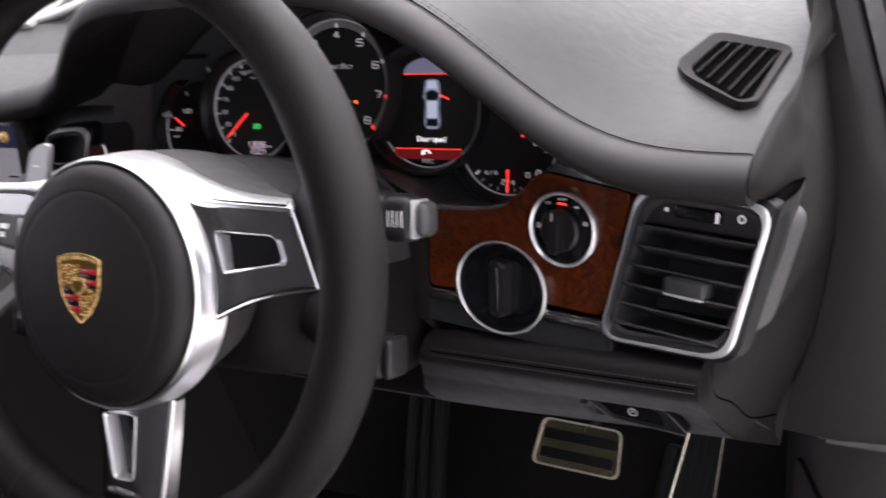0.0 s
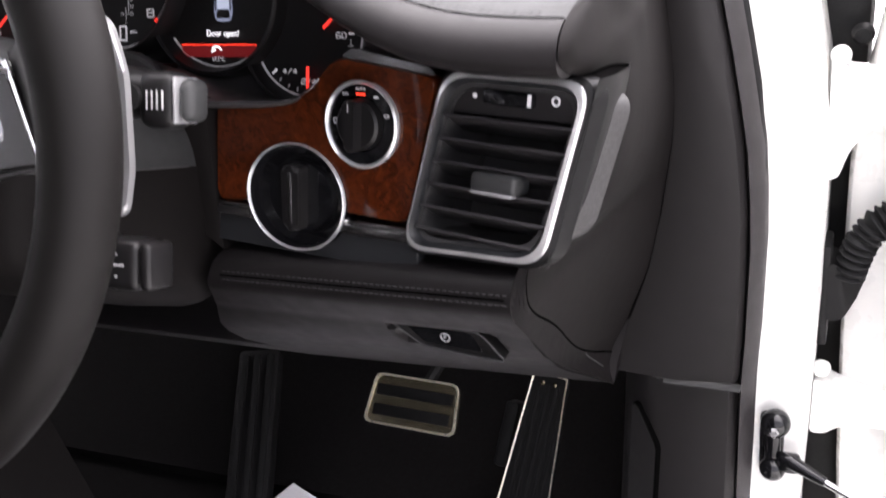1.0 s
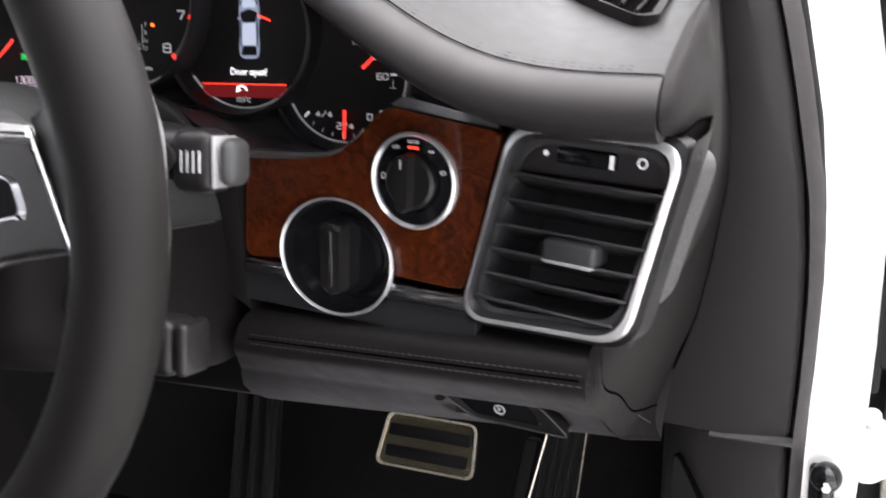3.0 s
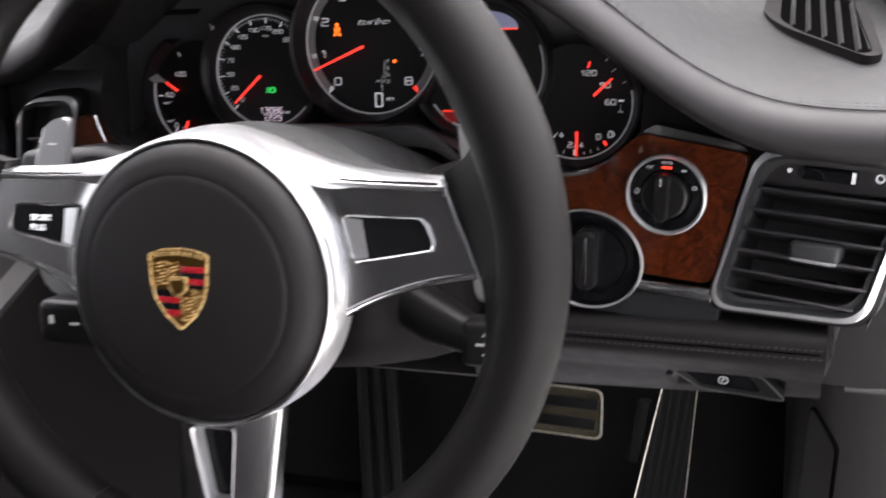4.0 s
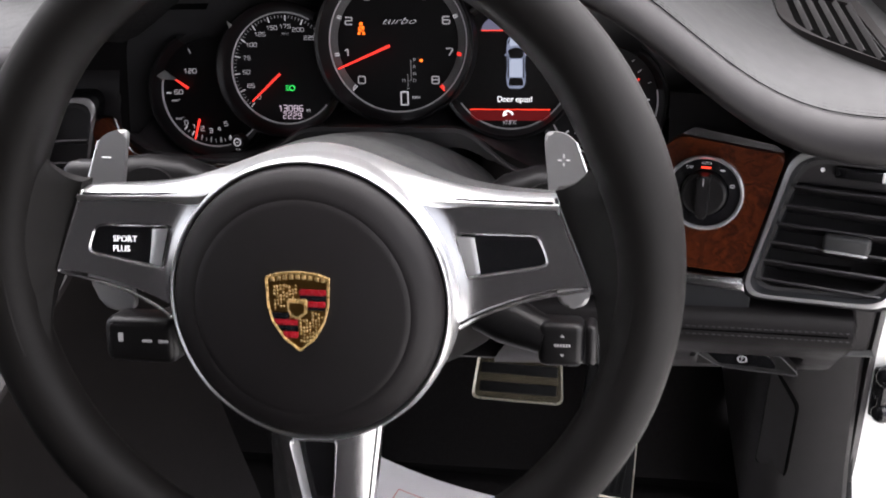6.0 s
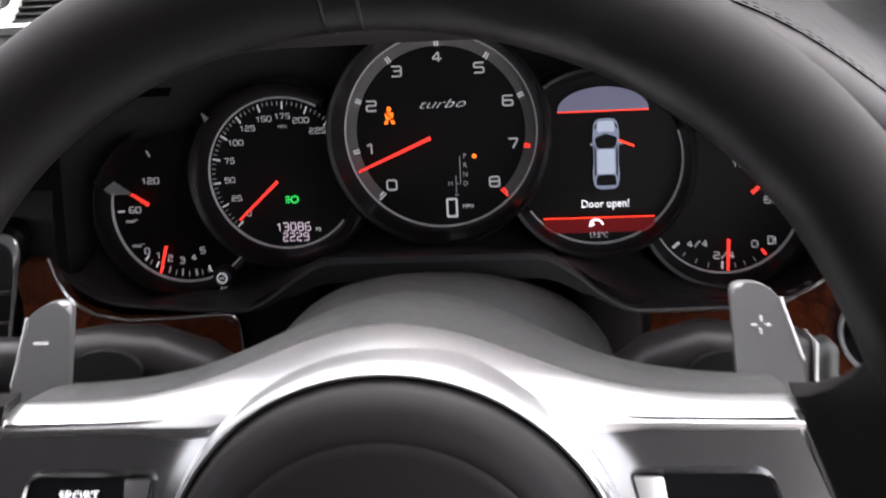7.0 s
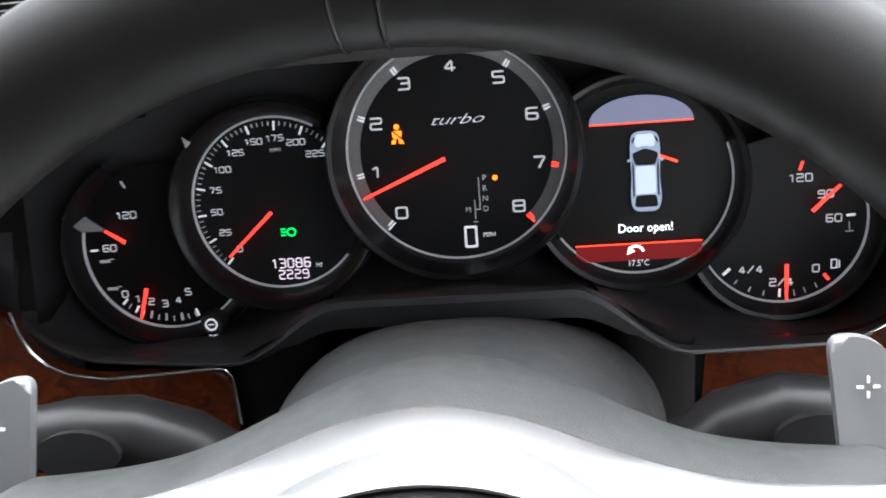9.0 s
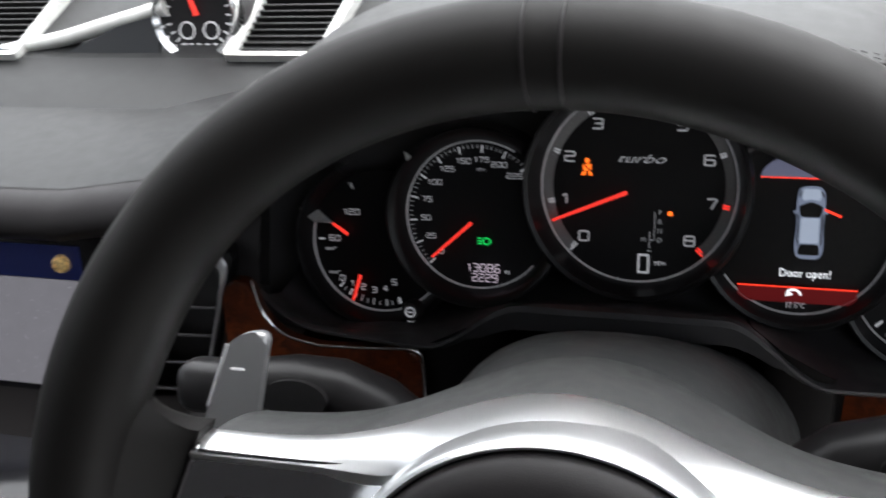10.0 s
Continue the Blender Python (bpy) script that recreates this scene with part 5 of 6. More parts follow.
def instruments():
    t = thing("instrument_cluster", CLUSTER, "black instrument cluster with five round dials and red needles", "instrument cluster")
    part("housing", plate(rounded([(-0.225, -0.100), (0.225, -0.100), (0.225, 0.008), (0.170, 0.060), (0.125, 0.080), (-0.125, 0.076), (-0.165, 0.056), (-0.220, 0.008)], 0.02), -0.040, -0.022), HOUSING, t, "matt dark grey housing")
    # rev counter
    rx, ry = 0.0015, -0.0005
    d = dial(t, "rev_counter", rx, ry, 0.0, 0.0510, 0.0505, 0.0586, 0.016, "black rev counter dial", band=0.0026)
    for i in range(9):
        a = 225 - 33.75 * i
        m = NEEDLE if i >= 7 else WHITEMARK
        part("tick", join(*[tick(rx, ry, 0.0445, 0.0495, a + s, 0.0008, 0.0004) for s in (-0.9, 0.9)]), m, d)
        square_digits("digit", str(i), 0.0051, DIALMARK, d, rx + 0.0390 * math.cos(radians(a)), ry + 0.0390 * math.sin(radians(a)), 0.0004, 1.0)
    tagged(part("scale_marking", join(*[tick(rx, ry, 0.0472, 0.0495, 225 - 3.375 * i, 0.0004, 0.0003) for i in range(81)]), GREYMARK, d), kind="stuff")
    writing("model_script", "turbo", 0.0068, WHITEMARK, d, 0.0023, 0.0141, 0.0006, shear=0.5, wide=1.62, bold=-0.00010)
    needle(d, -0.0035, -0.0032, -0.0427, -0.0198, 0.004, 0.0013)
    belt = [plate(ellipse(-0.0252, 0.0124, 0.0012, 0.0013, 14), 0.0003, 0.0007), plate(rounded([(-0.0276, 0.0106), (-0.0228, 0.0106), (-0.0234, 0.0070), (-0.0270, 0.0070)], 0.0008), 0.0003, 0.0007)]
    belt += [plate([(-0.0252 + s * 0.0006, 0.0066), (-0.0252 + s * 0.0022, 0.0066), (-0.0252 + s * 0.0030, 0.0046), (-0.0252 + s * 0.0010, 0.0046)], 0.0003, 0.0007) for s in (-1, 1)]
    part("belt_lamp", join(*belt), ORANGELIT, d, "lit orange seat belt lamp")
    part("belt_strap", moved(box(-0.0030, 0.0030, -0.0003, 0.0003, 0.0007, 0.0009), pose(-0.0252, 0.0088, 0, 0, 0, -42)), FACE, d)
    for i, c in enumerate("PRND"):
        writing("gear_letter", c, 0.0037, GREYMARK, d, 0.0137, -0.0138 - 0.0049 * i, 0.0006)
    writing("gear_letter", "M", 0.0034, GREYMARK, d, 0.0055, -0.0285, 0.0006)
    part("gear_line", join(box(0.0108, 0.0112, -0.0285, -0.0135, 0.0003, 0.0006), box(0.0084, 0.0088, -0.0330, -0.0240, 0.0003, 0.0006), box(0.0086, 0.0110, -0.0287, -0.0283, 0.0003, 0.0006), box(0.0076, 0.0096, -0.0346, -0.0342, 0.0003, 0.0006)), GREYMARK, d)
    part("gear_lamp", plate(ellipse(0.0188, -0.0140, 0.0012, 0.0012, 14), 0.0003, 0.0008), ORANGELIT, d, "lit orange gear lamp")
    part("speed_digit", frame_ring(rounded([(0.0027, -0.0362), (0.0089, -0.0362), (0.0089, -0.0467), (0.0027, -0.0467)], 0.001), rounded([(0.0038, -0.0373), (0.0078, -0.0373), (0.0078, -0.0456), (0.0038, -0.0456)], 0.0006), 0.0003, 0.0007), WHITEMARK, d, "digital zero")
    writing("unit_text", "MPH", 0.0030, WHITEMARK, d, 0.0145, -0.0409, 0.0006)
    # speedometer
    cx, cy = -0.0852, -0.0200
    d = dial(t, "speedometer", cx, cy, -0.0015, 0.0412, 0.0408, 0.0500, 0.012, "black speedometer dial", 60, 320, b0=55, b1=332)
    for i in range(10):
        a = 226 - 20 * i
        part("tick", tick(cx, cy, 0.0350, 0.0392, a, 0.0009, 0.0004), WHITEMARK, d)
        if i < 10:
            square_digits("digit", str(25 * i), 0.0027, DIALMARK, d, cx + 0.0298 * math.cos(radians(a)), cy + 0.0304 * math.sin(radians(a)) + 0.0008, 0.0003)
    tagged(part("scale_marking", join(*[tick(cx, cy, 0.0372, 0.0392, 226 - 4 * i, 0.0004, 0.0003) for i in range(46)]), GREYMARK, d), kind="stuff")
    writing("unit_text", "MPH", 0.0026, GREYMARK, d, cx + 0.002, cy + 0.0255, 0.0006)
    needle(d, cx - 0.0022, cy - 0.0034, cx - 0.0248, cy - 0.0238, 0.004, 0.0012)
    part("headlamp_lamp", join(frame_ring(ellipse(-0.0798, -0.0341, 0.0024, 0.0022, 16), ellipse(-0.0798, -0.0341, 0.0016, 0.0014, 16), 0.0003, 0.0008), *[box(-0.0848, -0.0826, -0.0359 + 0.0015 * i, -0.0352 + 0.0015 * i, 0.0003, 0.0008) for i in range(3)]), GREENLIT, d, "lit green headlamp symbol")
    square_digits("odometer", "13086", 0.0044, LILACLIT, d, -0.0818, -0.0493, 0.0004, 0.62, 0.07)
    square_digits("odometer", "2229", 0.0042, LILACLIT, d, -0.0808, -0.0549, 0.0004, 0.62, 0.07)
    writing("unit_text", "MI", 0.0030, WHITEMARK, d, -0.0680, -0.0510, 0.0006)
    # screen dial
    cx, cy = 0.0835, -0.0195
    d = dial(t, "screen_dial", cx, cy, -0.0015, 0.0440, 0.0436, 0.0505, 0.012, "round colour screen", 215, 380, b0=209, b1=485)
    d.data.materials[0] = DEEPBLACK
    part("screen_top", plate([(cx + x, cy + y) for x, y in ellipse(0.003, 0.0268, 0.0235, 0.0122, 24, 0, 180)], 0.0002, 0.0006), SCREENLILAC, d, "lilac band")
    part("screen_line", box(cx - 0.0205, cx + 0.0265, cy + 0.0262, cy + 0.0268, 0.0006, 0.0009), REDLIT, d)
    part("screen_band", box(cx - 0.0290, cx + 0.0290, cy - 0.0377, cy - 0.0300, 0.0002, 0.0005), SCREENRED, d, "dark red band")
    part("band_line", box(cx - 0.0292, cx + 0.0292, cy - 0.0300, cy - 0.0294, 0.0003, 0.0007), REDLIT, d)
    part("return_mark", join(tube([(cx - 0.0015 + 0.0035 * math.cos(a), cy - 0.0338 + 0.0030 * math.sin(a), 0.0008) for a in np.linspace(0.1, 2.6, 10)], 0.0006, 6), plate([(cx - 0.0055, cy - 0.0348), (cx - 0.0018, cy - 0.0333), (cx - 0.0045, cy - 0.0311)], 0.0006, 0.0010)), WHITELIT, d)
    qx, qy = cx + 0.0043, cy + 0.0040
    body = rounded([(qx - 0.0062, qy + 0.0186), (qx + 0.0062, qy + 0.0186), (qx + 0.0070, qy + 0.0080), (qx + 0.0062, qy - 0.0020), (qx + 0.0072, qy - 0.0120), (qx + 0.0058, qy - 0.0186), (qx - 0.0058, qy - 0.0186), (qx - 0.0072, qy - 0.0120), (qx - 0.0062, qy - 0.0020), (qx - 0.0070, qy + 0.0080)], 0.0045, 5)
    car = part("car_symbol", plate(body, 0.0003, 0.0007), SCREENCAR, d, "pale blue car symbol")
    part("bonnet_symbol", plate(rounded([(qx - 0.0046, qy + 0.0172), (qx + 0.0046, qy + 0.0172), (qx + 0.0044, qy + 0.0110), (qx, qy + 0.0122), (qx - 0.0044, qy + 0.0110)], 0.002), 0.0007, 0.0009), SCREENPALE, car, "pale bonnet")
    part("roof_symbol", plate(rounded([(qx - 0.0044, qy + 0.0024), (qx + 0.0044, qy + 0.0024), (qx + 0.0046, qy - 0.0104), (qx - 0.0046, qy - 0.0104)], 0.001), 0.0007, 0.0009), SCREENPALE, car, "pale roof")
    for s in (-1, 1):
        part("headlamp_symbol", plate(rounded([(qx + s * 0.0040, qy + 0.0166), (qx + s * 0.0058, qy + 0.0150), (qx + s * 0.0060, qy + 0.0128), (qx + s * 0.0050, qy + 0.0140)], 0.0005), 0.0007, 0.0010), FACE, car)
        part("mirror_symbol", plate(rounded([(qx + s * 0.0066, qy + 0.0062), (qx + s * 0.0084, qy + 0.0056), (qx + s * 0.0080, qy + 0.0044), (qx + s * 0.0066, qy + 0.0050)], 0.0004), 0.0004, 0.0007), SCREENCAR, car)
    part("screen_glass_symbol", plate(rounded([(qx - 0.0060, qy + 0.0085), (qx, qy + 0.0108), (qx + 0.0060, qy + 0.0085), (qx + 0.0046, qy + 0.0030), (qx - 0.0046, qy + 0.0030)], 0.0015), 0.0007, 0.0010), FACE, car)
    part("rear_glass_symbol", plate(rounded([(qx - 0.0046, qy - 0.0110), (qx + 0.0046, qy - 0.0110), (qx + 0.0054, qy - 0.0165), (qx - 0.0054, qy - 0.0165)], 0.0015), 0.0007, 0.0010), FACE, car)
    for s in (-1, 1):
        part("side_glass_symbol", plate([(qx + s * 0.0060, qy + 0.0060), (qx + s * 0.0052, qy + 0.0025), (qx + s * 0.0052, qy - 0.0105), (qx + s * 0.0060, qy - 0.0120)], 0.0007, 0.0010), FACE, car)
    part("door_symbol", moved(box(0, 0.0085, -0.0006, 0.0006, 0.0007, 0.0011), pose(qx + 0.0066, qy + 0.0070, 0, 0, 0, -22)), REDLIT, car, "red open door symbol")
    writing("message", "Door open!", 0.0060, WHITELIT, d, cx + 0.0035, cy - 0.0224, 0.0006, wide=0.88)
    writing("temperature", "17.5\u00b0C", 0.0042, WHITEMARK, d, cx - 0.0003, cy - 0.0392, 0.0006, wide=0.85)
    # fuel and coolant
    cx, cy, z = 0.1496, -0.0433, -0.004
    d = dial(t, "fuel_and_coolant_dial", cx, cy, z, 0.0390, 0.0384, 0.0462, 0.009, "black fuel and coolant dial", 206, 372, b0=205, b1=415)
    for a, m, w, r0, r1 in ((71, NEEDLE, 0.0011, 0.0245, 0.0290), (40, GREYMARK, 0.0007, 0.0315, 0.0350), (2, WHITEMARK, 0.0011, 0.0290, 0.0330), (306, NEEDLE, 0.0015, 0.0325, 0.0362), (268, WHITEMARK, 0.0011, 0.0325, 0.0365), (222, WHITEMARK, 0.0013, 0.0320, 0.0365)):
        part("tick", tick(cx, cy, r0, r1, a, w, z + 0.0004), m, d)
    tagged(part("scale_marking", join(*[tick(cx, cy, 0.0340, 0.0365, a, 0.0005, z + 0.0003) for a in (233, 245, 256, 279, 287, 296, 22, 54)]), GREYMARK, d), kind="stuff")
    for txt, x, y in (("120", 0.0083, 0.0197), ("90", 0.0198, 0.0115), ("60", 0.0235, 0.0), ("0", 0.0155, -0.0235), ("2/4", -0.0003, -0.0293), ("4/4", -0.0143, -0.0226)):
        square_digits("digit", txt, 0.0034, DIALMARK, d, cx + x, cy + y, z + 0.0003)
    part("pump_mark", join(frame_ring(rounded([(cx + 0.0222, cy - 0.0195), (cx + 0.0252, cy - 0.0195), (cx + 0.0252, cy - 0.0240), (cx + 0.0222, cy - 0.0240)], 0.0004), rounded([(cx + 0.0227, cy - 0.0200), (cx + 0.0247, cy - 0.0200), (cx + 0.0247, cy - 0.0235), (cx + 0.0227, cy - 0.0235)], 0.0003), z + 0.0003, z + 0.0006), box(cx + 0.0258, cx + 0.0263, cy - 0.0238, cy - 0.0200, z + 0.0003, z + 0.0006)), WHITEMARK, d)
    part("coolant_mark", join(box(cx + 0.0302, cx + 0.0306, cy - 0.0060, cy - 0.0020, z + 0.0003, z + 0.0006), box(cx + 0.0285, cx + 0.0323, cy - 0.0068, cy - 0.0063, z + 0.0003, z + 0.0006)), GREYMARK, d)
    needle(d, cx + 0.0013, cy - 0.0198, cx + 0.0011, cy - 0.0367, z + 0.004, 0.0012)
    needle(d, cx + 0.0128, cy + 0.0046, cx + 0.0253, cy + 0.0162, z + 0.004, 0.0012)
    # oil pressure and temperature
    cx, cy = -0.1438, -0.0385
    d = dial(t, "oil_dial", cx, cy, z, 0.0410, 0.0404, 0.0490, 0.009, "black oil pressure and temperature dial", 165, 320, b0=118, b1=327)
    for a, m in ((118, GREYMARK), (180, WHITEMARK), (228, WHITEMARK), (239, WHITEMARK), (251, GREYMARK), (263, GREYMARK), (276, GREYMARK), (289, WHITEMARK)):
        part("tick", tick(cx, cy, 0.0340, 0.0378, a, 0.0010, z + 0.0004), m, d)
    tagged(part("scale_marking", join(*[tick(cx, cy, 0.0352, 0.0378, 233 + 6 * i, 0.0005, z + 0.0003) for i in range(10)]), GREYMARK, d), kind="stuff")
    for txt, x, y in (("120", -0.0177, 0.0166), ("60", -0.0281, 0.0007), ("0", -0.0238, -0.0229), ("1", -0.0178, -0.0256), ("2", -0.0109, -0.0274), ("3", -0.0042, -0.0288), ("4", 0.0028, -0.0273), ("5", 0.0082, -0.0234)):
        square_digits("digit", txt, 0.0032, DIALMARK, d, cx + x, cy + y, z + 0.0003)
    part("oil_mark", join(*[join(box(cx + x - 0.0030, cx + x + 0.0022, cy + y - 0.0010, cy + y + 0.0004, z + 0.0003, z + 0.0006), box(cx + x + 0.0020, cx + x + 0.0042, cy + y + 0.0004, cy + y + 0.0009, z + 0.0003, z + 0.0006)) for x, y in ((-0.0290, -0.0195), (-0.0310, -0.0055))]), GREYMARK, d)
    needle(d, cx - 0.0109, cy - 0.0196, cx - 0.0156, cy - 0.0348, z + 0.004, 0.0012)
    needle(d, cx - 0.0182, cy + 0.0040, cx - 0.0283, cy + 0.0108, z + 0.004, 0.0012)
    # two pale wedges painted in as reflections on the dial lenses
    part("lens_glint", plate(rounded([(cx - 0.0250, cy + 0.0090), (cx - 0.0440, cy + 0.0235), (cx - 0.0500, cy + 0.0190), (cx - 0.0380, cy + 0.0095)], 0.001), 0, 0.0010, 0.0003), GLINT, d, "pale wedge painted as a glint on the dial glass", m=pose(0, cy + 0.013, z + 0.005, -55) @ pose(0, -cy - 0.013, 0))
    part("lens_glint", plate([(-0.1193, 0.0128), (-0.1233, 0.0158), (-0.1219, 0.0104)], 0.0115, 0.0122), GLINT, d, "pale wedge painted as a glint on the dial glass")
    # lower cover that bridges the column, below the dials
    rows = []
    for i in range(65):
        x = -0.197 + 0.394 * i / 64
        a = abs(x)
        s = min(1, max(0, (a - 0.050) / 0.050))
        s = s * s * (3 - 2 * s)
        yf = -0.0560 - (0.0255 if x < 0 else 0.0295) * s + (0.004 if x < 0 else 0.001) * min(1, max(0, (a - 0.11) / 0.05))
        lift = max(0, (a - 0.158) / 0.039) ** 2
        yb = float(np.interp(x, (-0.197, -0.18, -0.165, -0.12, -0.09, -0.05, 0, 0.05, 0.085, 0.12, 0.15, 0.17, 0.185, 0.197), (-0.062, -0.079, -0.0865, -0.0815, -0.0715, -0.0625, -0.0590, -0.0625, -0.0720, -0.0810, -0.0900, -0.0880, -0.080, -0.066)))
        rows.append([(x, yb + 0.010, -0.014), (x, yb, 0.000), (x, yb * 0.75 + yf * 0.25 - 0.0010, 0.018), (x, yb * 0.35 + yf * 0.65 + 0.008 * lift, 0.034), (x, yf + 0.0012 + 0.020 * lift, 0.046), (x, yf + 0.020 * lift, 0.0500), (x, yf - 0.003 * (1 - 0.6 * s) + 0.020 * lift, 0.0505 - 0.0006 * s), (x, yf - 0.014 + 0.010 * s + 0.020 * lift, 0.044)])
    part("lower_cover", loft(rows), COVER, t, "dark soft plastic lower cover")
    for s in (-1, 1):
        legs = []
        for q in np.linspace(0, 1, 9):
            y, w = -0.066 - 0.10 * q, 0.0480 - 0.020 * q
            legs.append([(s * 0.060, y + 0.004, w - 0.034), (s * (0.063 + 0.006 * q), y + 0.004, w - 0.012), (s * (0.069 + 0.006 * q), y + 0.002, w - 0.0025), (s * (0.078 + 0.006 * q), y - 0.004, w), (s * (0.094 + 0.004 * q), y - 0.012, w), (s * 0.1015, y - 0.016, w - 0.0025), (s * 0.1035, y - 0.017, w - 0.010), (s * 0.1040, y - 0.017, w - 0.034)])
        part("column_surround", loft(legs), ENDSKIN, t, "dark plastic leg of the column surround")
    part("chassis_button", lathe([(0.0, 0.004), (0.0050, 0.004), (0.0058, 0.002), (0.0058, -0.004)], 24), SOFT, t, "small round button", m=pose(-0.1180, -0.0722, 0.016))
    part("button_mark", join(frame_ring(ellipse(0, 0, 0.0030, 0.0030, 20), ellipse(0, 0, 0.0022, 0.0022, 20), 0.0041, 0.0045), box(-0.0012, 0.0012, -0.0003, 0.0003, 0.0041, 0.0045)), WHITEMARK, t, m=pose(-0.1180, -0.0722, 0.016))
    writing("button_text", "0.0", 0.0030, WHITEMARK, t, -0.1180, -0.0772, 0.0195)


# ---- footwell ----


def pedals():
    m = pose(0.0550, 0.573, 0.4455, 50, 0, -3)
    t = thing("brake_pedal", m, "steel-faced brake pedal with rubber ribs", "brake pedal")
    o = rounded([(-0.055, 0.026), (0.045, 0.026), (0.050, -0.030), (-0.060, -0.030)], 0.010, 5)
    i = [(x * 0.955, y * 0.92) for x, y in o]
    part("face", plate([(x * 0.98, y * 0.97) for x, y in o], -0.006, 0.002, 0.0015), STEEL, t, "brushed steel face")
    part("edge", frame_ring(o, i, 0.001, 0.0042, 0.0035), BRASSY, t, "raised steel edge")
    for y in (-0.0140, 0.0080):
        part("rubber_rib", box(-0.050, 0.041, y - 0.0062, y + 0.0062, 0.001, 0.005, 0.0015), RUBBER, t, "black rubber rib")
    part("lever", tube([(0.0, 0.010, -0.004), (0.004, 0.05, -0.03), (0.006, 0.16, -0.05)], 0.007, 8), RUBBER, t, "black lever")
    bot, top = Vector((0.1545, 0.560, 0.274)), Vector((0.1800, 0.656, 0.4445))
    v = (top - bot)
    h = v.length
    up = v.normalized()
    side = Vector((1, 0.06, 0))
    side = (side - up * side.dot(up)).normalized()
    nrm = side.cross(up).normalized()
    m = Matrix.Translation(bot) @ Matrix((side, up, nrm)).transposed().to_4x4()
    t = thing("accelerator_pedal", m, "long black accelerator pedal with bright edging", "accelerator pedal")
    o = rounded([(-0.032, 0.0), (0.033, 0.0), (0.0195, h + 0.004), (-0.0195, h + 0.004)], 0.003, 3)
    i = rounded([(-0.0302, 0.0024), (0.0312, 0.0024), (0.0180, h + 0.0022), (-0.0180, h + 0.0022)], 0.003, 3)
    part("body", plate([(x * 0.97, 0.0015 + y * 0.985) for x, y in o], -0.012, 0.000), RUBBER, t, "black rubber body")
    part("edging", frame_ring(o, i, -0.001, 0.0025, 0.0018), BRASSY, t, "bright metal edging")
    for x in (-0.016, -0.008, 0.0, 0.008, 0.016):
        part("groove_rib", moved(box(-0.0025, 0.0025, 0.008, h - 0.008, -0.001, 0.0015, 0.0008), pose(x, 0, 0, 0, 0, -x * 90)), RUBBER, t)
    for x in (-0.0068, 0.0068):
        part("stud", box(x - 0.0018, x + 0.0018, h - 0.009, h - 0.004, 0.0, 0.003, 0.0005), STEEL, t, "bright stud")
    part("heel_block", box(-0.034, 0.034, -0.022, 0.002, -0.030, 0.001, 0.004), RUBBER, t, "black heel block")
    part("hinge_block", box(-0.046, -0.030, 0.085, 0.16, -0.040, -0.010, 0.004), RUBBER, t, "black pedal box")
    m = pose(-0.197, 0.605, 0.337, 32, 0, 19.4)
    t = thing("footrest", m, "black ribbed rubber footrest on the carpet", "footrest")
    part("plate", box(-0.027, 0.027, -0.108, 0.125, -0.03, 0.0, 0.006), DEEPBLACK, t, "black plate")
    for x in (-0.017, 0.0, 0.017):
        part("rib", box(x - 0.0045, x + 0.0045, -0.100, 0.115, -0.001, 0.005, 0.002), RUBBER, t)


def paper_sheet():
    """A printed sheet lying on the floor mat, curled a little."""
    t = thing("paper_sheet", pose(0.031, 0.424, 0.2655, 0.6, 0, -14.1), "white printed paper sheet lying on the floor mat", "paper sheet")
    def curl(u, v):
        return 0.003 + 0.006 * math.sin(9 * u + 3 * v) ** 2 + 0.006 * max(0, (abs(u) - 0.10) / 0.07) ** 2
    rows = []
    for i in range(21):
        u = -0.204 + 0.399 * i / 20
        rows.append([(u, v, curl(u, v)) for v in np.linspace(-0.25, 0.121, 17)])
    part("sheet", thick(loft(rows), 0.0004), PAPER, t, "white paper")
    def strip(u0, u1, v, h, n=12):
        return loft([[(u, v - h / 2, curl(u, v - h / 2) + 0.0012), (u, v + h / 2, curl(u, v + h / 2) + 0.0012)] for u in np.linspace(u0, u1, n)])
    part("red_border", join(strip(-0.160, 0.172, 0.083, 0.0012, 24), loft([[(u, v, curl(u, v) + 0.0012) for v in np.linspace(0.083, -0.24, 16)] for u in (-0.1606, -0.1594)])), PRINTRED, t, "thin red border")
    def crest(u, v, w, h):
        rows = []
        for k in np.linspace(-1, 1, 13):
            half = w * (1 - 0.75 * abs(k) ** 3) * (0.9 + 0.14 * math.cos(9.5 * k))
            rows.append([(u + half * q, v + h * k, curl(u + half * q, v + h * k) + 0.0012) for q in np.linspace(-1, 1, 9)])
        return loft(rows)
    part("grey_emblem", crest(-0.0790, 0.034, 0.020, 0.0150), PRINTCREST, t, "grey printed emblem")
    part("grey_emblem", crest(0.115, 0.040, 0.010, 0.0115), PRINTCREST, t, "grey printed emblem")
    w = writing("heading", "This vehi", 0.0200, PRINTGREY, t, -0.098, 0.000, 0.0, "LEFT")
    w.matrix_basis = pose(-0.0690, -0.0390, curl(-0.06, -0.037) + 0.005, 0, 0, 7)
    w = writing("heading", "polish", 0.0200, PRINTGREY, t, -0.12, -0.022, 0.0, "LEFT")
    w.matrix_basis = pose(-0.1040, -0.0660, curl(-0.10, -0.064) + 0.004, 0, 0, 7)
    return t


# ---- centre of the dashboard and console ----


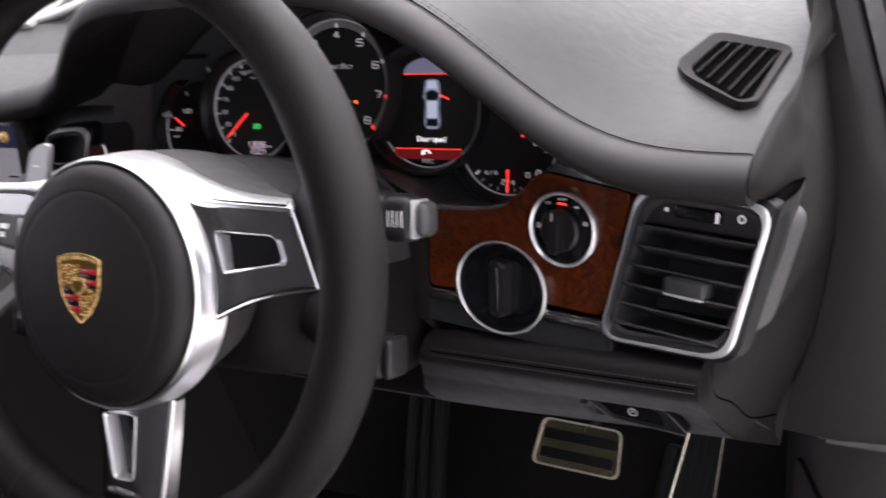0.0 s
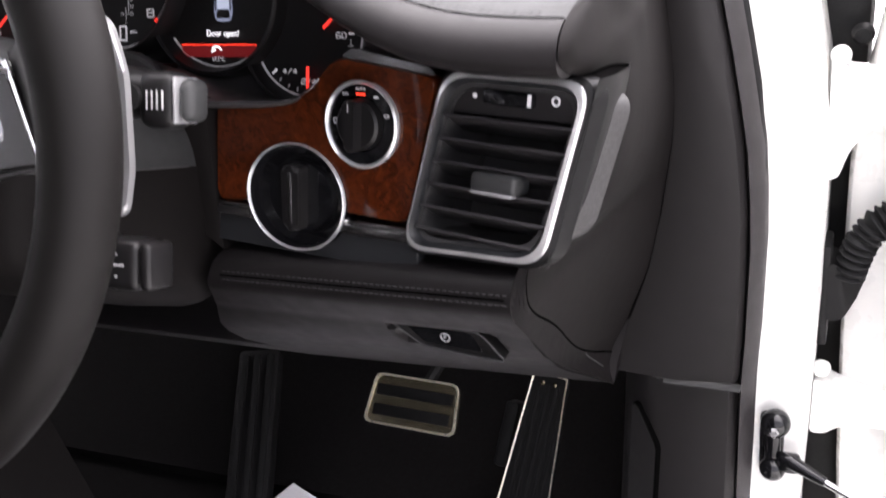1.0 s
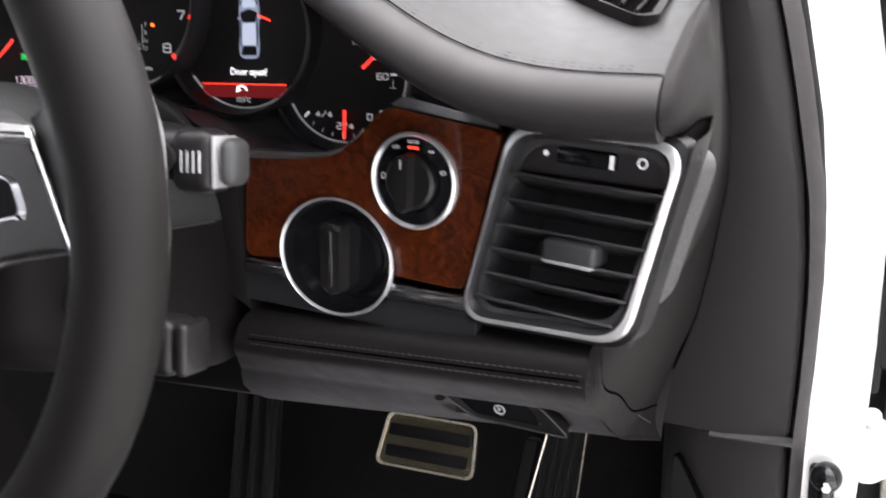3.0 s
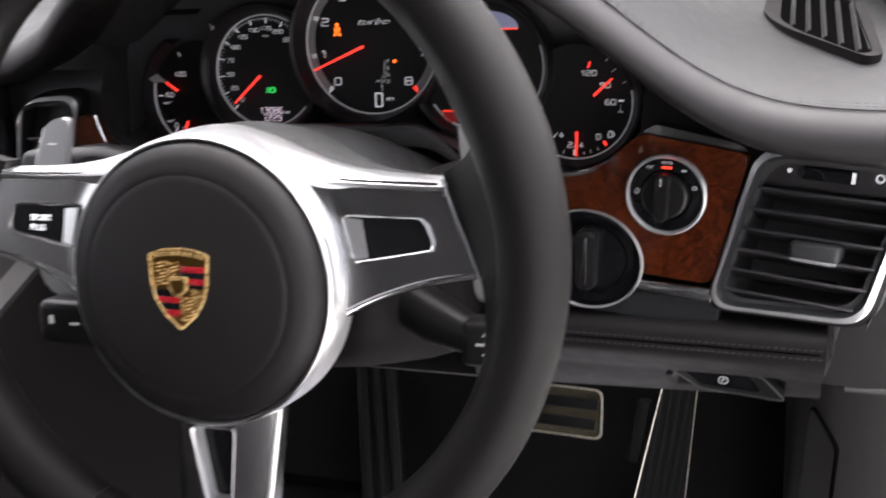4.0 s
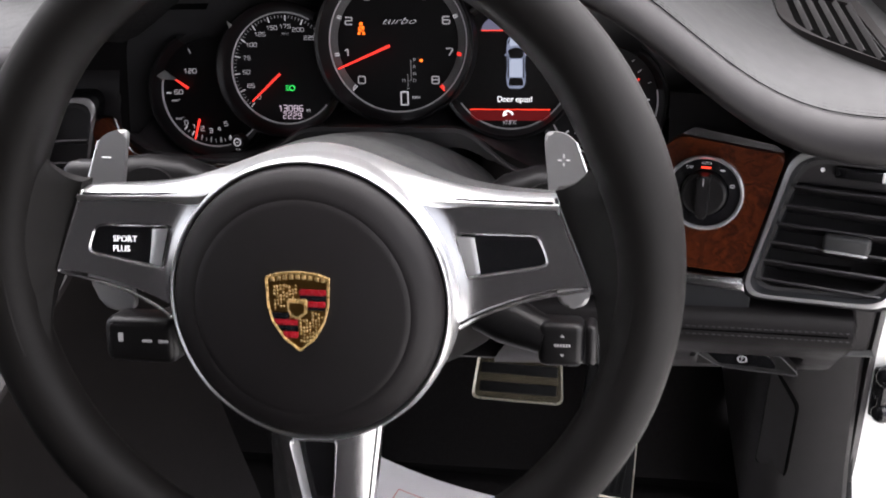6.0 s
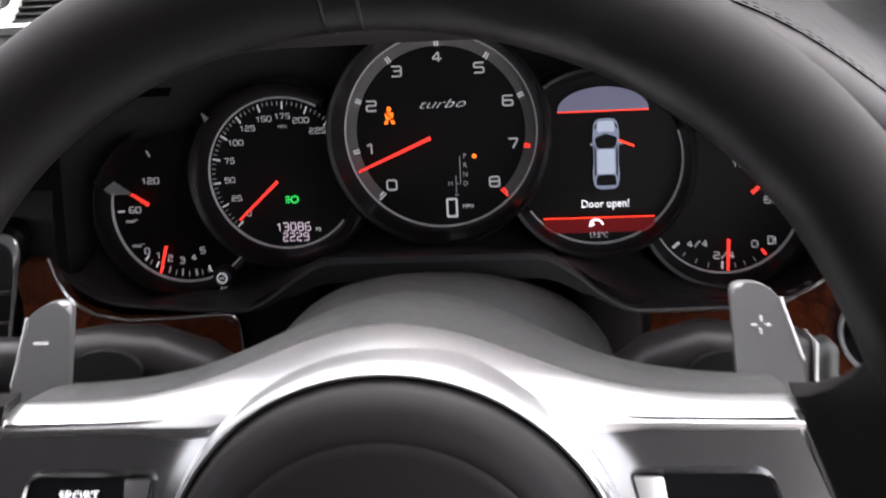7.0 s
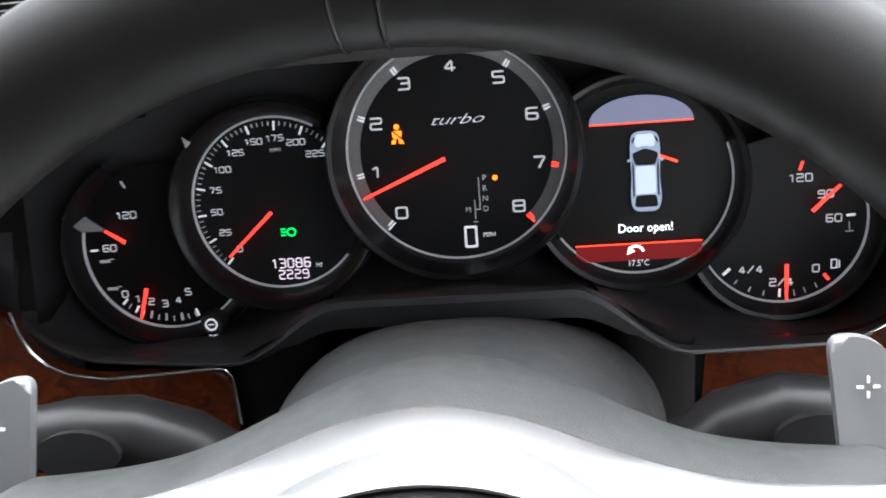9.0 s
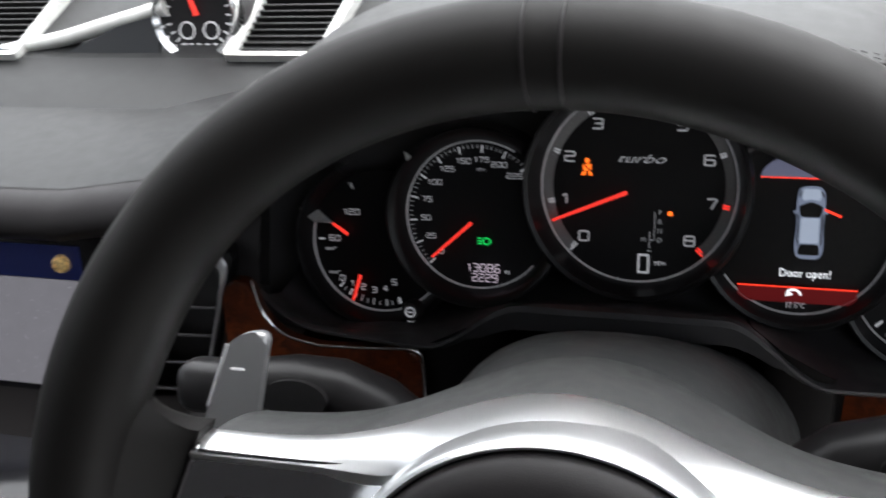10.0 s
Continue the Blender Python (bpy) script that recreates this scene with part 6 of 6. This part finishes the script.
def centre_vent():
    m = pose(-0.2245, 0.2145, 0.862, 82, 0, 5)
    air_vent(m, [(-0.022, 0.0810), (0.0255, 0.0835), (-0.0260, -0.0800), (-0.066, -0.0800)], [(0.048 - 0.0165 * i, -0.024 - 0.0052 * i, 0.0125 - 0.0052 * i) for i in range(7)])


def touch_screen():
    t = thing("touch_screen", pose(-0.372, 0.2100, 0.902, 82), "centre screen showing a grey map below a blue bar", "touch screen")
    part("surround", box(-0.100, 0.102, -0.075, 0.058, -0.02, 0.001, 0.004), GLOSS, t, "gloss black surround")
    part("map", box(-0.088, 0.0860, -0.040, 0.026, 0.0008, 0.0016), SCREENMAP, t, "grey map picture")
    part("blue_bar", box(-0.088, 0.0860, 0.0265, 0.0460, 0.0008, 0.0016), SCREENBLUE, t, "blue title bar")
    part("status_bar", box(-0.088, 0.0860, -0.0555, -0.0405, 0.0008, 0.0016), GLOSS, t, "black status bar")
    part("status_text", join(box(0.058, 0.082, -0.0500, -0.0465, 0.0016, 0.0019), box(0.056, 0.084, -0.0365, -0.0330, 0.0016, 0.0019)), GREYMARK, t)
    part("map_mark", join(box(0.070, 0.083, 0.000, 0.0015, 0.0016, 0.0019), box(0.076, 0.084, -0.012, -0.009, 0.0016, 0.0019)), GLOSS, t)
    part("round_key", lathe([(0.0, 0.004), (0.0045, 0.003), (0.0055, 0.0)], 20), GOLD, t, "small round key", m=pose(0.074, 0.036, 0.0016))
    part("chrome_bar", box(-0.10, 0.100, -0.0900, -0.0865, 0.0, 0.008, 0.0015), CHROME, t, "chrome bar")
    k = part("rotary_knob", lathe([(0.0, 0.016), (0.0100, 0.016), (0.0110, 0.014), (0.0120, 0.0)], 32), GLOSS, t, "black rotary knob", m=pose(0.022, -0.108, 0.0))
    part("knob_ring", lathe([(0.0125, 0.0), (0.0128, 0.006), (0.0145, 0.006), (0.0150, 0.0)], 32), CHROME, t, "chrome ring", m=pose(0.022, -0.108, 0.0))
    part("lower_panel", box(-0.10, 0.102, -0.150, -0.0905, -0.02, -0.001, 0.004), GLOSS, t, "gloss black control panel")


def stopwatch():
    """The clock on top of the dashboard, in its silver pod beside a speaker grille."""
    t = thing("dashboard_clock", pose(-0.299, 0.405, 1.022, 78), "round stopwatch clock with silver ring on the dashboard", "clock")
    part("pod", lathe([(0.0300, -0.05), (0.0315, -0.01), (0.0315, 0.004)], 48), SOFT, t, "dark pod")
    part("ring", lathe([(0.0315, -0.004), (0.0320, 0.005), (0.0300, 0.008), (0.0265, 0.005), (0.0258, 0.0)], 48), CHROME, t, "silver ring")
    part("face", lathe([(0.0, 0.0), (0.0262, 0.0)], 48), FACE, t, "black face")
    part("ticks", join(*[tick(0, 0, 0.0210, 0.0245, 15 * i, 0.0010, 0.0004) for i in range(24)]), WHITEMARK, t)
    part("small_dials", join(*[frame_ring(ellipse(x, y, 0.0060, 0.0060, 20), ellipse(x, y, 0.0050, 0.0050, 20), 0.0003, 0.0007) for x, y in ((-0.009, -0.010), (0.009, -0.010))]), WHITEMARK, t)
    part("lower_marks", join(*[box(-0.014 + 0.006 * i, -0.011 + 0.006 * i, -0.020, -0.0185, 0.0003, 0.0007) for i in range(5)]), WHITEMARK, t)
    needle(t, 0.0, 0.0, -0.006, 0.016, 0.002, 0.0022)
    inv = pose(-0.299, 0.405, 1.022, 78).inverted()
    flank = [(-0.405, 0.394, 0.9965), (-0.326, 0.394, 0.9965), (-0.326, 0.404, 1.026), (-0.335, 0.404, 1.025)]
    bm = loft([[inv @ Vector(p) for p in (flank[0], flank[3])], [inv @ Vector(p) for p in (flank[1], flank[2])]])
    part("flank", thick(bm, 0.003), SHOULDER, t, "dark sloping flank of the pod")
    part("flank_bar", tube([inv @ Vector(p) for p in ((-0.455, 0.397, 0.9985), (-0.40, 0.400, 1.0085), (-0.322, 0.405, 1.0275))], 0.0055, 12), PALEFRAME, t, "pale silver bar")
    for x0, name in ((-0.2705, "speaker_grille"), (-0.50, "speaker_grille")):
        g = thing(name, pose(x0 + 0.033, 0.385, 0.9985, 24), "slatted speaker grille in a silver frame", "speaker grille", "grilles on the dashboard")
        o = rounded([(-0.038, 0.110), (0.045, 0.110), (0.034, -0.002), (-0.036, -0.002)], 0.004)
        i = rounded([(-0.028, 0.103), (0.036, 0.103), (0.027, 0.004), (-0.030, 0.004)], 0.003)
        part("frame", frame_ring(o, i, -0.012, 0.005, 0.003), PALEFRAME, g, "pale silver frame")
        part("backing", plate(i, -0.012, -0.008), MATTE, g, "black backing")
        for k in range(15):
            y = 0.009 + 0.0064 * k
            part("slat", box(-0.029 + 0.0001 * k, 0.0270 + 0.0005 * k, y - 0.0008, y + 0.0008, -0.008, 0.0005, 0.0003), DEEPBLACK, g)
    b = thing("dashboard_shelf", pose(0, 0, 0), "raised grey centre shelf of the dashboard", "dashboard shelf")
    xs = np.linspace(-0.62, -0.150, 8)
    part("front_lip", loft([[(x, 0.322, 0.976), (x, 0.345, 0.9845), (x, 0.365, 0.9910), (x, 0.382, 0.9962), (x, 0.386, 0.9985)] for x in xs]), PAD, b, "pale front lip of the shelf")
    part("shelf", loft([[(x, 0.386, 0.9985), (x, 0.392, 1.000), (x, 0.50, 1.042), (x, 0.60, 1.05), (x, 0.85, 0.97)] for x in xs]), PAD, b, "grained grey shelf")


def console():
    """The sloping console with its keys, beside the footwell."""
    t = thing("centre_console", pose(-0.205, 0.05, 0.8275, 12), "sloping black centre console with silver-edged keys", "centre console")
    part("side", loft([[(0.0, y, 0.0), (0.002, y, -0.006), (0.004, y, -0.05), (0.010, y, -0.30), (0.02, y, -0.58)] for y in np.linspace(-0.75, 0.20, 8)]), ENDSKIN, t, "dark soft side")
    part("rail", loft([[(0.0005, y, -0.001), (-0.001, y, 0.0022), (-0.012, y, 0.0030), (-0.021, y, 0.0024), (-0.022, y, -0.004)] for y in np.linspace(-0.75, 0.17, 10)]), TRIM, t, "dark edge rail")
    part("deck", box(-0.34, -0.0225, -0.75, 0.17, -0.03, -0.001, 0.002), ENDSKIN, t, "dark console deck")
    part("silver_frame", tube([(-0.056, 0.11, 0.003), (-0.058, 0.075, 0.003), (-0.085, 0.02, 0.003), (-0.12, -0.06, 0.003)], lambda s: 0.005, 10), ALU, t, "silver gear gate edge")
    part("gate", box(-0.16, -0.062, -0.04, 0.12, -0.002, 0.002, 0.001), GLOSS, t, "gloss black gear gate")
    for row in range(5):
        for col in range(2):
            x, y = -0.0270 - 0.0245 * col, 0.050 - 0.030 * row
            if row == 0 and col == 1:
                continue
            k = part("key", box(x - 0.0225, x, y - 0.0135, y + 0.0135, -0.001, 0.0042 - 0.0012 * (row > 0), 0.002, 3), GLOSS if row == 0 else TRIM, t, "console key")
            part("key_mark", join(box(x - 0.0150, x - 0.0085, y - 0.0030, y - 0.0018, 0.0029, 0.0044), box(x - 0.0130, x - 0.0105, y + 0.003, y + 0.0042, 0.0029, 0.0044)), GREYMARK, k)
    for x in (-0.0495,):
        part("key_divider", box(x - 0.0005, x + 0.0005, -0.080, 0.036, 0.0, 0.0036), SILVER, t, "bright divider")


centre_vent()
touch_screen()
stopwatch()
console()
steering_wheel()
steering_column()
stalks()
instruments()
pedals()
paper_sheet()
